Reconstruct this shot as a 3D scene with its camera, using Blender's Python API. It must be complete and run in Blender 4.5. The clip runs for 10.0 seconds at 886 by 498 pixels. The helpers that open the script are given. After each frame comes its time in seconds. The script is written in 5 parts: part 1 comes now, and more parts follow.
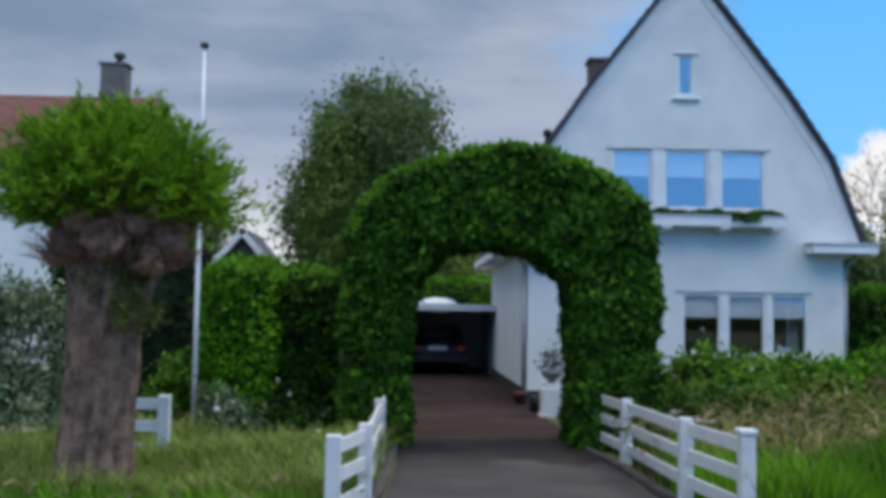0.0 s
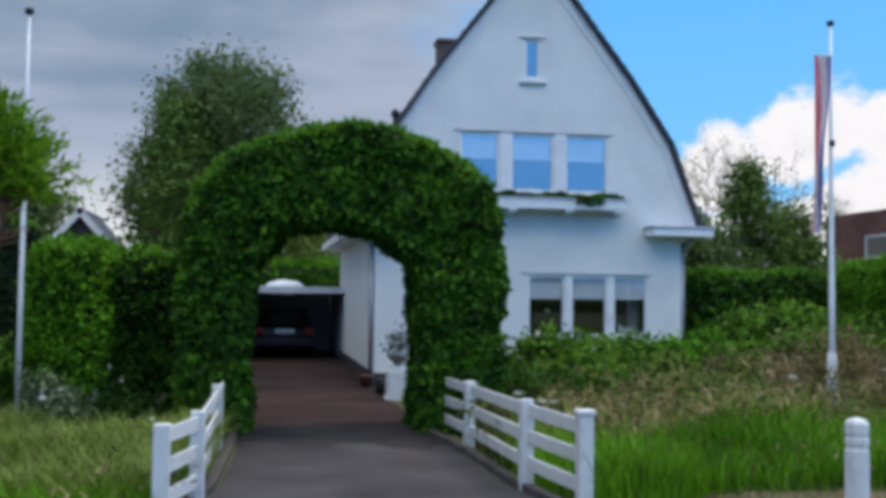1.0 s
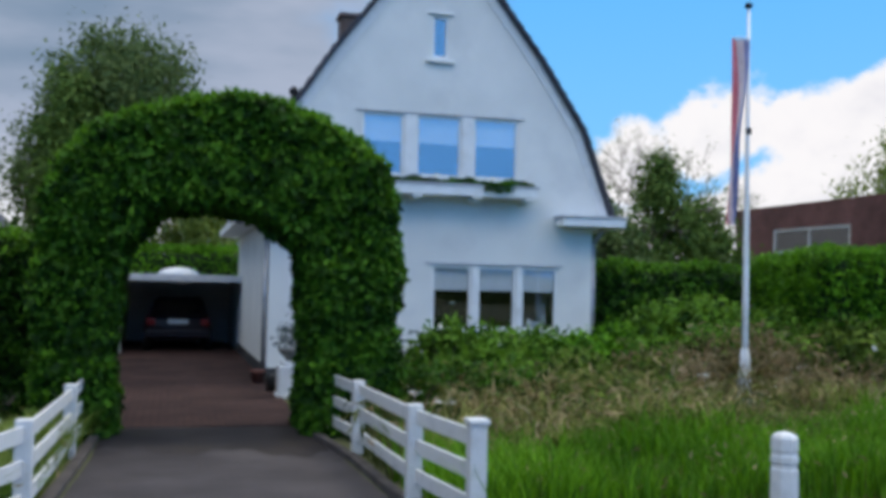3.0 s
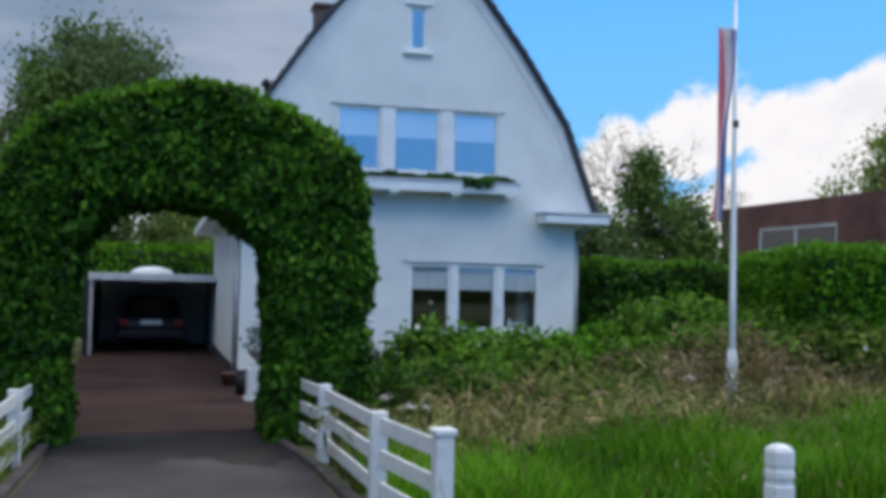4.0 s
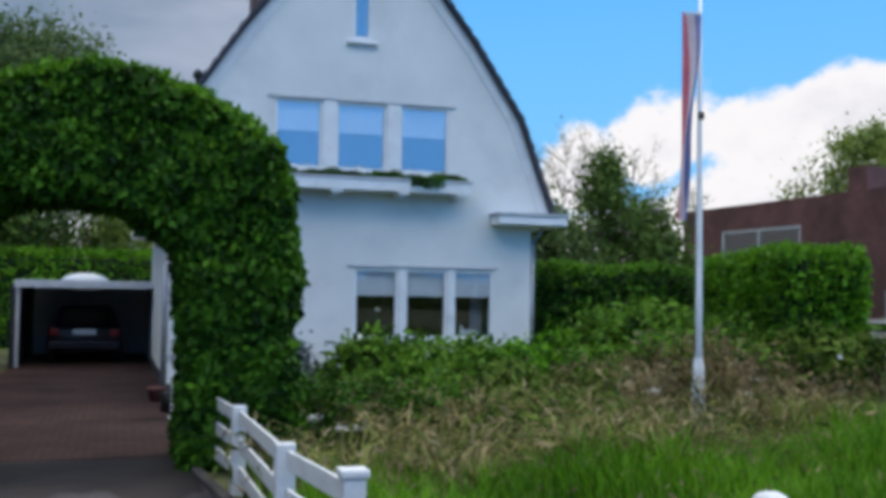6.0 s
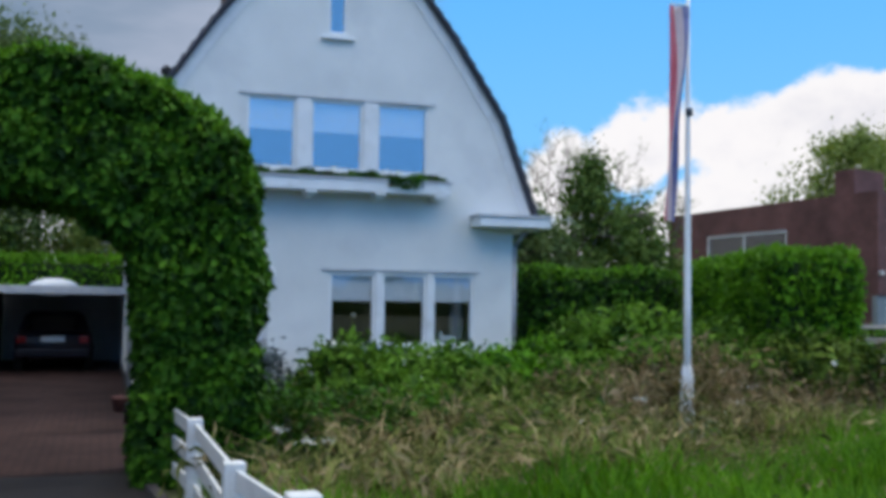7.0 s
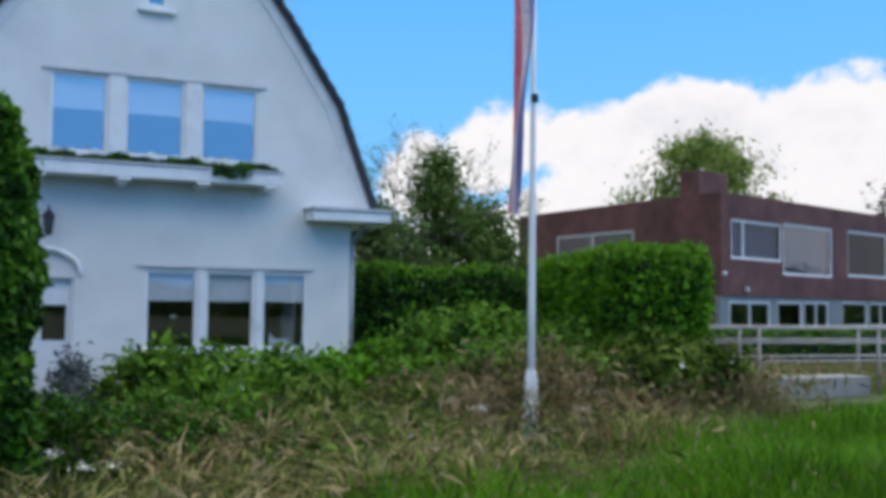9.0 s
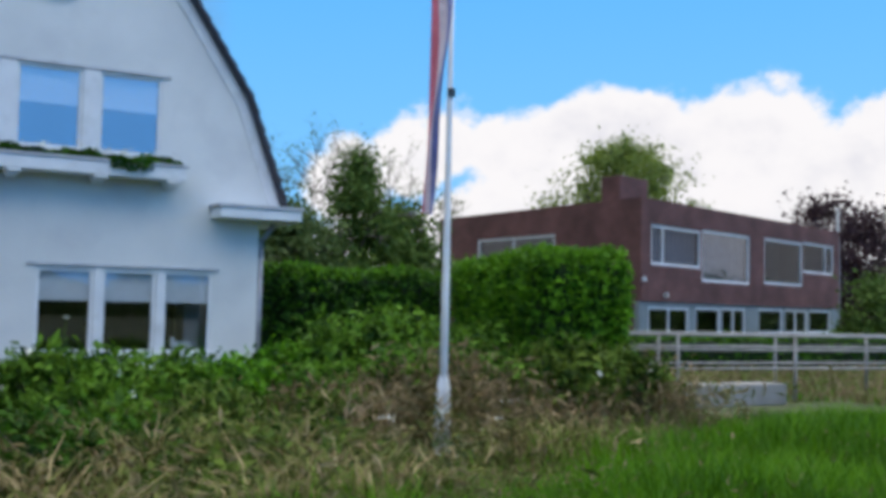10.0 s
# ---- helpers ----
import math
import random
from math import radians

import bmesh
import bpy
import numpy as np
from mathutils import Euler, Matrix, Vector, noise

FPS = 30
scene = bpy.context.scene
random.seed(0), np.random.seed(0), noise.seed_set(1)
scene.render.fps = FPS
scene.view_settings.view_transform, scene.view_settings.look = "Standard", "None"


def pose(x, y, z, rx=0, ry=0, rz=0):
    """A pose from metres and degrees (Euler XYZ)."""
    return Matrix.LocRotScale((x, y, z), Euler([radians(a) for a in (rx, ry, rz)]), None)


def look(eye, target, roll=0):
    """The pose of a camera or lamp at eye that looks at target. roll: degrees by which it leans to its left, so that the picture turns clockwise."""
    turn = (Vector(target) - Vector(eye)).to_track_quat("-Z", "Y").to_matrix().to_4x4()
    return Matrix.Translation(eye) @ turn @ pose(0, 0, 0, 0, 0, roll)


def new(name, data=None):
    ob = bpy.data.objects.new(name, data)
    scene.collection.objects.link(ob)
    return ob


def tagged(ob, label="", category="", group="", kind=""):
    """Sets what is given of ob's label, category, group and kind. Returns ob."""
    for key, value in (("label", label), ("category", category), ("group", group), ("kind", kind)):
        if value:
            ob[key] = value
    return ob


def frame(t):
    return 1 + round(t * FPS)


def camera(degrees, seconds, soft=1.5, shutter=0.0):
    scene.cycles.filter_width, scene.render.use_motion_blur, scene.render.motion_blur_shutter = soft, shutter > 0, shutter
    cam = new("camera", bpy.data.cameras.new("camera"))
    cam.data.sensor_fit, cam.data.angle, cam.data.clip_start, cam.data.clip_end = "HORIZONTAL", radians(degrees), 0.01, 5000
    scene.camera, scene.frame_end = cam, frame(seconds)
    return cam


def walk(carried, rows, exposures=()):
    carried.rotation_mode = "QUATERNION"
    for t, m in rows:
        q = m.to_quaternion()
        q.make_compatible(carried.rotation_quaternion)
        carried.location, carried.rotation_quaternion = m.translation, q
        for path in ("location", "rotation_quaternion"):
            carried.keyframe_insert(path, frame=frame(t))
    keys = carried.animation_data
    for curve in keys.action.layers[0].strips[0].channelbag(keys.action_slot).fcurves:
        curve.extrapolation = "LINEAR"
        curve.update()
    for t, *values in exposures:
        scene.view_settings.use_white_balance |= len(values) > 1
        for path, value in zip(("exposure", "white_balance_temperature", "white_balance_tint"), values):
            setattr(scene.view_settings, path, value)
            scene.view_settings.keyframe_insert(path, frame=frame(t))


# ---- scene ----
cam = camera(45.5, 10.0, soft=4.5)
PATH = [
    (0, (-0.512, -4.416, 1.762), (-0.451, -2.421, 1.883), 0.9),
    (0.5, (-0.486, -4.335, 1.761), (-0.269, -2.35, 1.872), 0.9),
    (1, (-0.384, -4.174, 1.757), (-0.045, -2.205, 1.849), 0.7),
    (1.5, (-0.229, -3.961, 1.765), (0.17, -2.003, 1.857), 0.8),
    (2, (-0.113, -3.707, 1.745), (0.331, -1.758, 1.823), 1.2),
    (2.5, (-0.03, -3.382, 1.774), (0.447, -1.441, 1.85), 1.3),
    (4, (0.41, -2.507, 1.759), (0.931, -0.577, 1.836), 1.2),
    (4.5, (0.517, -2.158, 1.77), (1.057, -0.234, 1.847), 1.1),
    (5, (0.685, -1.847, 1.758), (1.24, 0.073, 1.838), 0.7),
    (5.5, (0.865, -1.609, 1.77), (1.436, 0.306, 1.853), 0.8),
    (7, (1.312, -0.72, 1.743), (1.927, 1.18, 1.845), 0.8),
    (7.5, (1.478, -0.457, 1.712), (2.115, 1.437, 1.815), 0.9),
    (8, (1.644, -0.189, 1.708), (2.356, 1.677, 1.814), 1.0),
    (8.5, (1.818, 0.1, 1.721), (2.641, 1.92, 1.829), 0.9),
    (9, (2.057, 0.34, 1.737), (2.925, 2.139, 1.844), 0.7),
    (9.5, (2.281, 0.582, 1.716), (3.215, 2.347, 1.828), 1.1),
    (10, (2.483, 0.841, 1.748), (3.478, 2.572, 1.863), 1.3),
]
walk(cam, [(t, look(eye, target, roll)) for t, eye, target, roll in PATH])

# ---- world, sun ----
SUN_AZ, SUN_EL = 74.0, 58.0      # degrees: azimuth from +y towards +x, elevation
world = bpy.data.worlds.new("sky")
scene.world = world
world.use_nodes = True
wn, wl = world.node_tree.nodes, world.node_tree.links
wn.clear()


def wnode(kind, **values):
    n = wn.new(kind)
    for k, v in values.items():
        n.inputs[k].default_value = v
    return n


def wmath(op, a, b=None, c=None):
    n = wn.new("ShaderNodeMath")
    n.operation = op
    for i, v in enumerate((a, b, c)):
        if v is None:
            continue
        if isinstance(v, (int, float)):
            n.inputs[i].default_value = v
        else:
            wl.new(v, n.inputs[i])
    return n.outputs[0]


def wramp(value, lo, hi):
    n = wn.new("ShaderNodeMapRange")
    n.interpolation_type = "SMOOTHSTEP"
    wl.new(value, n.inputs[0])
    n.inputs[1].default_value, n.inputs[2].default_value = lo, hi
    return n.outputs[0]


def wmix(fac, a, b):
    n = wn.new("ShaderNodeMix")
    n.data_type = "RGBA"
    wl.new(fac, n.inputs[0]) if not isinstance(fac, float) else None
    for slot, v in ((6, a), (7, b)):
        if isinstance(v, tuple):
            n.inputs[slot].default_value = (*v, 1)
        else:
            wl.new(v, n.inputs[slot])
    return n.outputs[2]


sky = wn.new("ShaderNodeTexSky")
sky.sky_type, sky.sun_disc = "NISHITA", False
sky.sun_elevation, sky.sun_rotation = radians(SUN_EL), radians(SUN_AZ)
sky.ozone_density = 2.5
coord = wn.new("ShaderNodeTexCoord").outputs["Generated"]
axes = wn.new("ShaderNodeSeparateXYZ")
wl.new(coord, axes.inputs[0])
dx, dy, dz = axes.outputs
azimuth = wmath("MULTIPLY", wmath("ARCTAN2", dx, dy), 180 / math.pi)
height = wmath("MULTIPLY", wmath("ARCSINE", dz), 180 / math.pi)


def wnoise(scale, detail, rough=0.55, stretch=1.6, shift=0.0):
    m = wn.new("ShaderNodeMapping")
    m.inputs["Scale"].default_value = (1, 1, stretch)
    m.inputs["Location"].default_value = (shift, shift * 0.7, shift * 0.3)
    wl.new(coord, m.inputs[0])
    n = wnode("ShaderNodeTexNoise", Scale=scale, Detail=detail, Roughness=rough)
    wl.new(m.outputs[0], n.inputs["Vector"])
    return n.outputs[0]


blue = wmix(wramp(height, 0.0, 26.0), (0.20, 0.57, 1.0), (0.075, 0.43, 1.0))
skylight = wn.new("ShaderNodeMix")
skylight.data_type, skylight.blend_type = "RGBA", "MULTIPLY"
skylight.inputs[0].default_value = 1.0
wl.new(sky.outputs[0], skylight.inputs[6])
skylight.inputs[7].default_value = (0.11, 0.115, 0.115, 1)
half = wn.new("ShaderNodeMix")
half.data_type = "RGBA"
half.inputs[0].default_value = 0.9
wl.new(skylight.outputs[2], half.inputs[6])
wl.new(blue, half.inputs[7])
clear = half.outputs[2]
# cumulus bank of round heads (azimuth, elevation, radius in degrees) over the right, thick grey cover to the left
puffs = wnoise(5.5, 6.0, 0.52, 1.5, 3.1)
fine = wnoise(14.0, 5.0, 0.6, 1.3, 1.0)
curl = wnoise(34.0, 4.0, 0.6, 1.2, 5.0)
PUFFS = [(24.6, 6.9, 2.2), (28.2, 8.5, 2.3), (30.3, 9.2, 1.7), (32.9, 8.6, 2.1), (35.3, 8.2, 2.8), (38.2, 9.2, 2.9), (40.2, 9.4, 2.7), (42.6, 7.8, 3.2), (45.7, 8.8, 3.0),
         (47.4, 9.6, 2.9), (49.3, 7.4, 2.8), (51.4, 7.6, 2.9), (54.5, 8.6, 3.2), (58.5, 10.0, 3.6), (63.0, 11.5, 4.2), (69.0, 12.5, 5.0)]
edge = None
for pa, pe, pr in PUFFS:
    flat = wmath("MULTIPLY", wmath("SUBTRACT", azimuth, pa), 0.98)
    up = wmath("SUBTRACT", height, pe)
    reach = wmath("SUBTRACT", pr, wmath("SQRT", wmath("ADD", wmath("MULTIPLY", flat, flat), wmath("MULTIPLY", up, up))))
    edge = reach if edge is None else wmath("SMOOTH_MAX", edge, reach, 0.5)
below = wmath("SUBTRACT", wmath("ADD", 4.2, wmath("MULTIPLY", wramp(azimuth, 25.0, 34.0), 3.6)), height)
edge = wmath("SMOOTH_MAX", edge, below, 0.8)
edge = wmath("ADD", edge, wmath("SUBTRACT", wmath("ADD", wmath("MULTIPLY", fine, 3.2), wmath("MULTIPLY", curl, 1.8)), 2.5))
bank = wramp(edge, -0.35, 0.55)
shade = wramp(wmath("ADD", edge, wmath("MULTIPLY", fine, 7.0)), 4.0, 10.0)
cumulus = wmix(shade, (0.89, 0.87, 0.885), (0.68, 0.68, 0.75))
cover = wramp(wmath("ADD", azimuth, wmath("MULTIPLY", puffs, 26.0)), 21.0, 31.0)
streak = wnoise(3.2, 5.0, 0.5, 3.5, 7.0)
dull = wmix(wramp(streak, 0.36, 0.66), (0.19, 0.27, 0.385), (0.38, 0.435, 0.56))
dull = wmix(wramp(wmath("ADD", height, wmath("MULTIPLY", streak, 6.0)), 12.0, 5.0), dull, (0.78, 0.79, 0.82))
right_sky = wmix(bank, clear, cumulus)
behind = wramp(wmath("ADD", azimuth, wmath("MULTIPLY", puffs, 20.0)), -95.0, -120.0)
whole = wmix(cover, dull, right_sky)
# behind the walk: open blue sky low down, bright broken cloud higher up
high_cloud = wramp(wmath("ADD", height, wmath("MULTIPLY", puffs, 40.0)), 44.0, 68.0)
behind_sky = wmix(high_cloud, (0.17, 0.53, 1.22), (2.55, 2.52, 2.5))
rear = wmath("MAXIMUM", behind, wramp(azimuth, 95.0, 120.0))
whole = wmix(rear, whole, behind_sky)
overhead = wramp(height, 38.0, 60.0)
whole = wmix(overhead, whole, wmix(wramp(puffs, 0.35, 0.6), (0.22, 0.52, 1.0), (1.9, 1.88, 1.85)))
back = wnode("ShaderNodeBackground", Strength=1.0)
wl.new(whole, back.inputs[0])
wl.new(back.outputs[0], wn.new("ShaderNodeOutputWorld").inputs[0])

sun_data = bpy.data.lights.new("sun", "SUN")
sun_data.energy, sun_data.angle, sun_data.color = 1.5, radians(14), (1.0, 0.93, 0.82)
sun = new("sun", sun_data)
az, el = radians(SUN_AZ), radians(SUN_EL)
sun_from = Vector((math.sin(az) * math.cos(el), math.cos(az) * math.cos(el), math.sin(el))) * 60
sun.matrix_world = look(sun_from, (0, 0, 0))
scene.view_settings.exposure = 0.12

# ---- materials ----


def surface(name, dark, light, rough=0.8, scale=6.0, grain=60.0, bump=0.25, metal=0.0, island=False, piece=False, spec=0.4, sheen=0.0,
            through_light=0.0, depth=0.01, stains=None, patchy=False):
    """Two colours mixed by coarse and fine noise, with fine relief; island or piece adds variation leaf by leaf or object by object."""
    m = bpy.data.materials.new(name)
    m.use_nodes = True
    n, l = m.node_tree.nodes, m.node_tree.links
    b = n["Principled BSDF"]
    pos = n.new("ShaderNodeTexCoord").outputs["Object"]
    noises = []
    for s, d in ((scale, 4.0), (grain, 3.0)):
        t = n.new("ShaderNodeTexNoise")
        t.inputs["Scale"].default_value, t.inputs["Detail"].default_value = s, d
        l.new(pos, t.inputs["Vector"])
        noises.append(t.outputs[0])
    add = n.new("ShaderNodeMath")
    add.operation = "MULTIPLY_ADD"
    l.new(noises[1], add.inputs[0])
    add.inputs[1].default_value = 0.45
    l.new(noises[0], add.inputs[2])
    value = add.outputs[0]
    lo, hi = 0.52, 0.92
    if island or piece:
        src = n.new("ShaderNodeNewGeometry").outputs["Random Per Island"] if island else n.new("ShaderNodeObjectInfo").outputs["Random"]
        more = n.new("ShaderNodeMath")
        more.operation = "MULTIPLY_ADD"
        l.new(src, more.inputs[0])
        more.inputs[1].default_value = 0.5 if patchy else 0.75
        l.new(value, more.inputs[2])
        value, lo, hi = more.outputs[0], *((0.72, 1.22) if patchy else (0.6, 1.5))
    ramp = n.new("ShaderNodeMapRange")
    l.new(value, ramp.inputs[0])
    ramp.inputs[1].default_value, ramp.inputs[2].default_value = lo, hi
    mix = n.new("ShaderNodeMix")
    mix.data_type = "RGBA"
    l.new(ramp.outputs[0], mix.inputs[0])
    mix.inputs[6].default_value, mix.inputs[7].default_value = (*dark, 1), (*light, 1)
    colour = mix.outputs[2]
    if stains:
        t = n.new("ShaderNodeTexNoise")
        t.inputs["Scale"].default_value, t.inputs["Detail"].default_value = stains[1], 6.0
        l.new(pos, t.inputs["Vector"])
        r = n.new("ShaderNodeMapRange")
        l.new(t.outputs[0], r.inputs[0])
        r.inputs[1].default_value, r.inputs[2].default_value, r.inputs[4].default_value = 0.52, 0.72, stains[2]
        mx = n.new("ShaderNodeMix")
        mx.data_type = "RGBA"
        l.new(r.outputs[0], mx.inputs[0])
        l.new(colour, mx.inputs[6])
        mx.inputs[7].default_value = (*stains[0], 1)
        colour = mx.outputs[2]
    l.new(colour, b.inputs["Base Color"])
    b.inputs["Roughness"].default_value, b.inputs["Metallic"].default_value = rough, metal
    b.inputs["Specular IOR Level"].default_value = spec
    if bump:
        bn = n.new("ShaderNodeBump")
        bn.inputs["Strength"].default_value, bn.inputs["Distance"].default_value = bump, depth
        l.new(noises[1], bn.inputs["Height"])
        l.new(bn.outputs[0], b.inputs["Normal"])
    if through_light:
        tr = n.new("ShaderNodeBsdfTranslucent")
        l.new(colour, tr.inputs[0])
        ms = n.new("ShaderNodeMixShader")
        ms.inputs[0].default_value = through_light
        l.new(b.outputs[0], ms.inputs[1])
        l.new(tr.outputs[0], ms.inputs[2])
        l.new(ms.outputs[0], n["Material Output"].inputs[0])
    return m


def glass(name, tint=(0.9, 0.95, 1.0), gloss=0.3, rough=0.0):
    m = bpy.data.materials.new(name)
    m.use_nodes = True
    n, l = m.node_tree.nodes, m.node_tree.links
    n.remove(n["Principled BSDF"])
    t, g, mix = n.new("ShaderNodeBsdfTransparent"), n.new("ShaderNodeBsdfGlossy"), n.new("ShaderNodeMixShader")
    t.inputs[0].default_value = (*tint, 1)
    g.inputs["Roughness"].default_value = rough
    mix.inputs[0].default_value = gloss
    l.new(t.outputs[0], mix.inputs[1])
    l.new(g.outputs[0], mix.inputs[2])
    l.new(mix.outputs[0], n["Material Output"].inputs[0])
    return m


def bricks(name, one, two, mortar, width, rowh, joint, rough=0.85, bump=0.5, flat=False, turn=0.0):
    """Bond of bricks or pavers, with uneven stones and recessed joints, seen from far off."""
    m = bpy.data.materials.new(name)
    m.use_nodes = True
    n, l = m.node_tree.nodes, m.node_tree.links
    b = n["Principled BSDF"]
    pos = n.new("ShaderNodeTexCoord").outputs["Object"]
    sep, com = n.new("ShaderNodeSeparateXYZ"), n.new("ShaderNodeCombineXYZ")
    l.new(pos, sep.inputs[0])
    if flat:
        l.new(sep.outputs[0], com.inputs[0])
        l.new(sep.outputs[1], com.inputs[1])
    else:
        s = n.new("ShaderNodeMath")
        l.new(sep.outputs[0], s.inputs[0])
        l.new(sep.outputs[1], s.inputs[1])
        l.new(s.outputs[0], com.inputs[0])
        l.new(sep.outputs[2], com.inputs[1])
    b.inputs["Specular IOR Level"].default_value = 0.12 if flat else 0.4
    t = n.new("ShaderNodeTexBrick")
    l.new(com.outputs[0], t.inputs["Vector"])
    t.inputs["Scale"].default_value = 1.0
    t.inputs["Brick Width"].default_value, t.inputs["Row Height"].default_value, t.inputs["Mortar Size"].default_value = width, rowh, joint
    t.inputs["Color1"].default_value, t.inputs["Color2"].default_value, t.inputs["Mortar"].default_value = (*one, 1), (*two, 1), (*mortar, 1)
    ns = n.new("ShaderNodeTexNoise")
    ns.inputs["Scale"].default_value, ns.inputs["Detail"].default_value = 0.9, 6.0
    l.new(pos, ns.inputs["Vector"])
    r = n.new("ShaderNodeMapRange")
    l.new(ns.outputs[0], r.inputs[0])
    r.inputs[1].default_value, r.inputs[2].default_value, r.inputs[3].default_value, r.inputs[4].default_value = 0.3, 0.7, 0.6, 1.25
    mx = n.new("ShaderNodeMix")
    mx.data_type, mx.blend_type = "RGBA", "MULTIPLY"
    mx.inputs[0].default_value = 1.0
    l.new(t.outputs[0], mx.inputs[6])
    l.new(r.outputs[0], mx.inputs[7])
    l.new(mx.outputs[2], b.inputs["Base Color"])
    b.inputs["Roughness"].default_value = rough
    bn = n.new("ShaderNodeBump")
    bn.invert = True
    bn.inputs["Strength"].default_value, bn.inputs["Distance"].default_value = bump, 0.006
    l.new(t.outputs["Fac"], bn.inputs["Height"])
    l.new(bn.outputs[0], b.inputs["Normal"])
    return m


RENDER_WHITE = surface("whitewashed_render", (0.68, 0.685, 0.66), (0.80, 0.795, 0.76), 0.85, 0.8, 45, 0.35, depth=0.004, stains=((0.55, 0.55, 0.55), 1.3, 0.35))
WHITE_PAINT = surface("white_paint", (0.76, 0.76, 0.76), (0.86, 0.86, 0.85), 0.5, 3, 40, 0.1, depth=0.002, stains=((0.5, 0.5, 0.46), 4.0, 0.3))
FENCE_WHITE = surface("fence_paint", (0.54, 0.54, 0.53), (0.73, 0.72, 0.70), 0.6, 5, 50, 0.2, depth=0.002, stains=((0.38, 0.4, 0.34), 5.0, 0.45))
GREY_LINE = surface("grey_lead", (0.45, 0.45, 0.47), (0.6, 0.6, 0.6), 0.7, 6, 50, 0.2)
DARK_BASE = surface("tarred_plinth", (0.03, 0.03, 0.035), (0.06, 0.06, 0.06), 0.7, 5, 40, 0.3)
ROOF_TILE = surface("dark_clay_tile", (0.028, 0.03, 0.04), (0.065, 0.065, 0.08), 0.75, 5, 30, 0.4, piece=True)
RED_TILE = surface("red_clay_tile", (0.085, 0.03, 0.025), (0.16, 0.06, 0.045), 0.8, 3, 30, 0.5)
BLIND = surface("white_blind", (0.82, 0.83, 0.83), (0.9, 0.9, 0.89), 0.9, 3, 80, 0.1)
GLASS = glass("window_glass", (0.93, 0.96, 0.97), 0.38)
GLASS_LOW = glass("window_glass_clear", (0.85, 0.88, 0.9), 0.09)
# near-black room colours: the dimness indoors is put into plaster and boards
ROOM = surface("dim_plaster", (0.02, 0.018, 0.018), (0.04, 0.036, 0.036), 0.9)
ROOM_FLOOR = surface("dim_floorboards", (0.025, 0.018, 0.014), (0.05, 0.036, 0.028), 0.6)
LAMP_BLACK = surface("black_iron", (0.012, 0.012, 0.014), (0.03, 0.03, 0.03), 0.5, metal=0.4)
ZINC = surface("zinc_grey", (0.28, 0.29, 0.31), (0.4, 0.41, 0.43), 0.5, metal=0.5)
ASPHALT = surface("worn_asphalt", (0.040, 0.035, 0.036), (0.085, 0.076, 0.077), 0.9, 0.7, 90, 0.5, depth=0.006, stains=((0.024, 0.02, 0.02), 0.55, 0.85), spec=0.15)
# asphalt darkened to carry the hedge arch's shade
SHADE_ASPHALT = surface("arch_shade_asphalt", (0.025, 0.021, 0.021), (0.05, 0.042, 0.04), 0.9, 0.9, 70, 0.5, depth=0.006, stains=((0.04, 0.032, 0.024), 1.6, 0.7), spec=0.2)
PAVERS = bricks("red_brown_pavers", (0.048, 0.026, 0.023), (0.068, 0.037, 0.032), (0.024, 0.017, 0.015), 0.21, 0.105, 0.012, flat=True)
KERB = surface("kerb_concrete", (0.045, 0.037, 0.035), (0.10, 0.085, 0.078), 0.9, 4, 60, 0.4)
CONCRETE = surface("pale_concrete", (0.24, 0.22, 0.20), (0.36, 0.34, 0.31), 0.9, 2, 50, 0.3, stains=((0.2, 0.2, 0.18), 2.0, 0.6))
SOIL = surface("meadow_soil", (0.05, 0.06, 0.02), (0.12, 0.13, 0.05), 0.95, 0.5, 25, 0.6, depth=0.03, stains=((0.2, 0.16, 0.1), 0.35, 0.6))
BARK = surface("willow_bark", (0.075, 0.043, 0.03), (0.31, 0.195, 0.14), 0.95, 7, 40, 0.9, depth=0.03)
TWIG = surface("twig_bark", (0.08, 0.06, 0.05), (0.16, 0.13, 0.11), 0.9, 8, 60, 0.4)
IVY_LEAF = surface("hedge_leaf", (0.006, 0.030, 0.002), (0.066, 0.18, 0.009), 0.6, 2.4, 11, 0, island=True, patchy=True, through_light=0.2, spec=0.16)
DARK_IVY = surface("dark_ivy_leaf", (0.004, 0.018, 0.002), (0.036, 0.098, 0.006), 0.6, 2.4, 11, 0, island=True, patchy=True, through_light=0.12, spec=0.12)
# near-black leaf: the shade of the gap beside the willow, put into colour
SHADE_GAP_LEAF = surface("shade_gap_leaf", (0.004, 0.010, 0.004), (0.018, 0.034, 0.012), 0.7, 2.0, 9, 0, island=True, patchy=True, spec=0.1)
HEDGE_LEAF = surface("privet_leaf", (0.022, 0.08, 0.004), (0.155, 0.37, 0.015), 0.6, 1.8, 9, 0, island=True, patchy=True, through_light=0.28, spec=0.14)
# near-black green: the shade inside the hedges, put into the colour
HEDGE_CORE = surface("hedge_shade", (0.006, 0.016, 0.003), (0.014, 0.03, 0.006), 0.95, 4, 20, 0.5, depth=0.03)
WILLOW_LEAF = surface("willow_leaf", (0.05, 0.15, 0.005), (0.25, 0.44, 0.022), 0.6, 0.9, 9, 0, island=True, through_light=0.32, spec=0.14)
BIRCH_LEAF = surface("birch_leaf", (0.042, 0.08, 0.02), (0.15, 0.21, 0.07), 0.65, 0.6, 7, 0, island=True, through_light=0.3, spec=0.14)
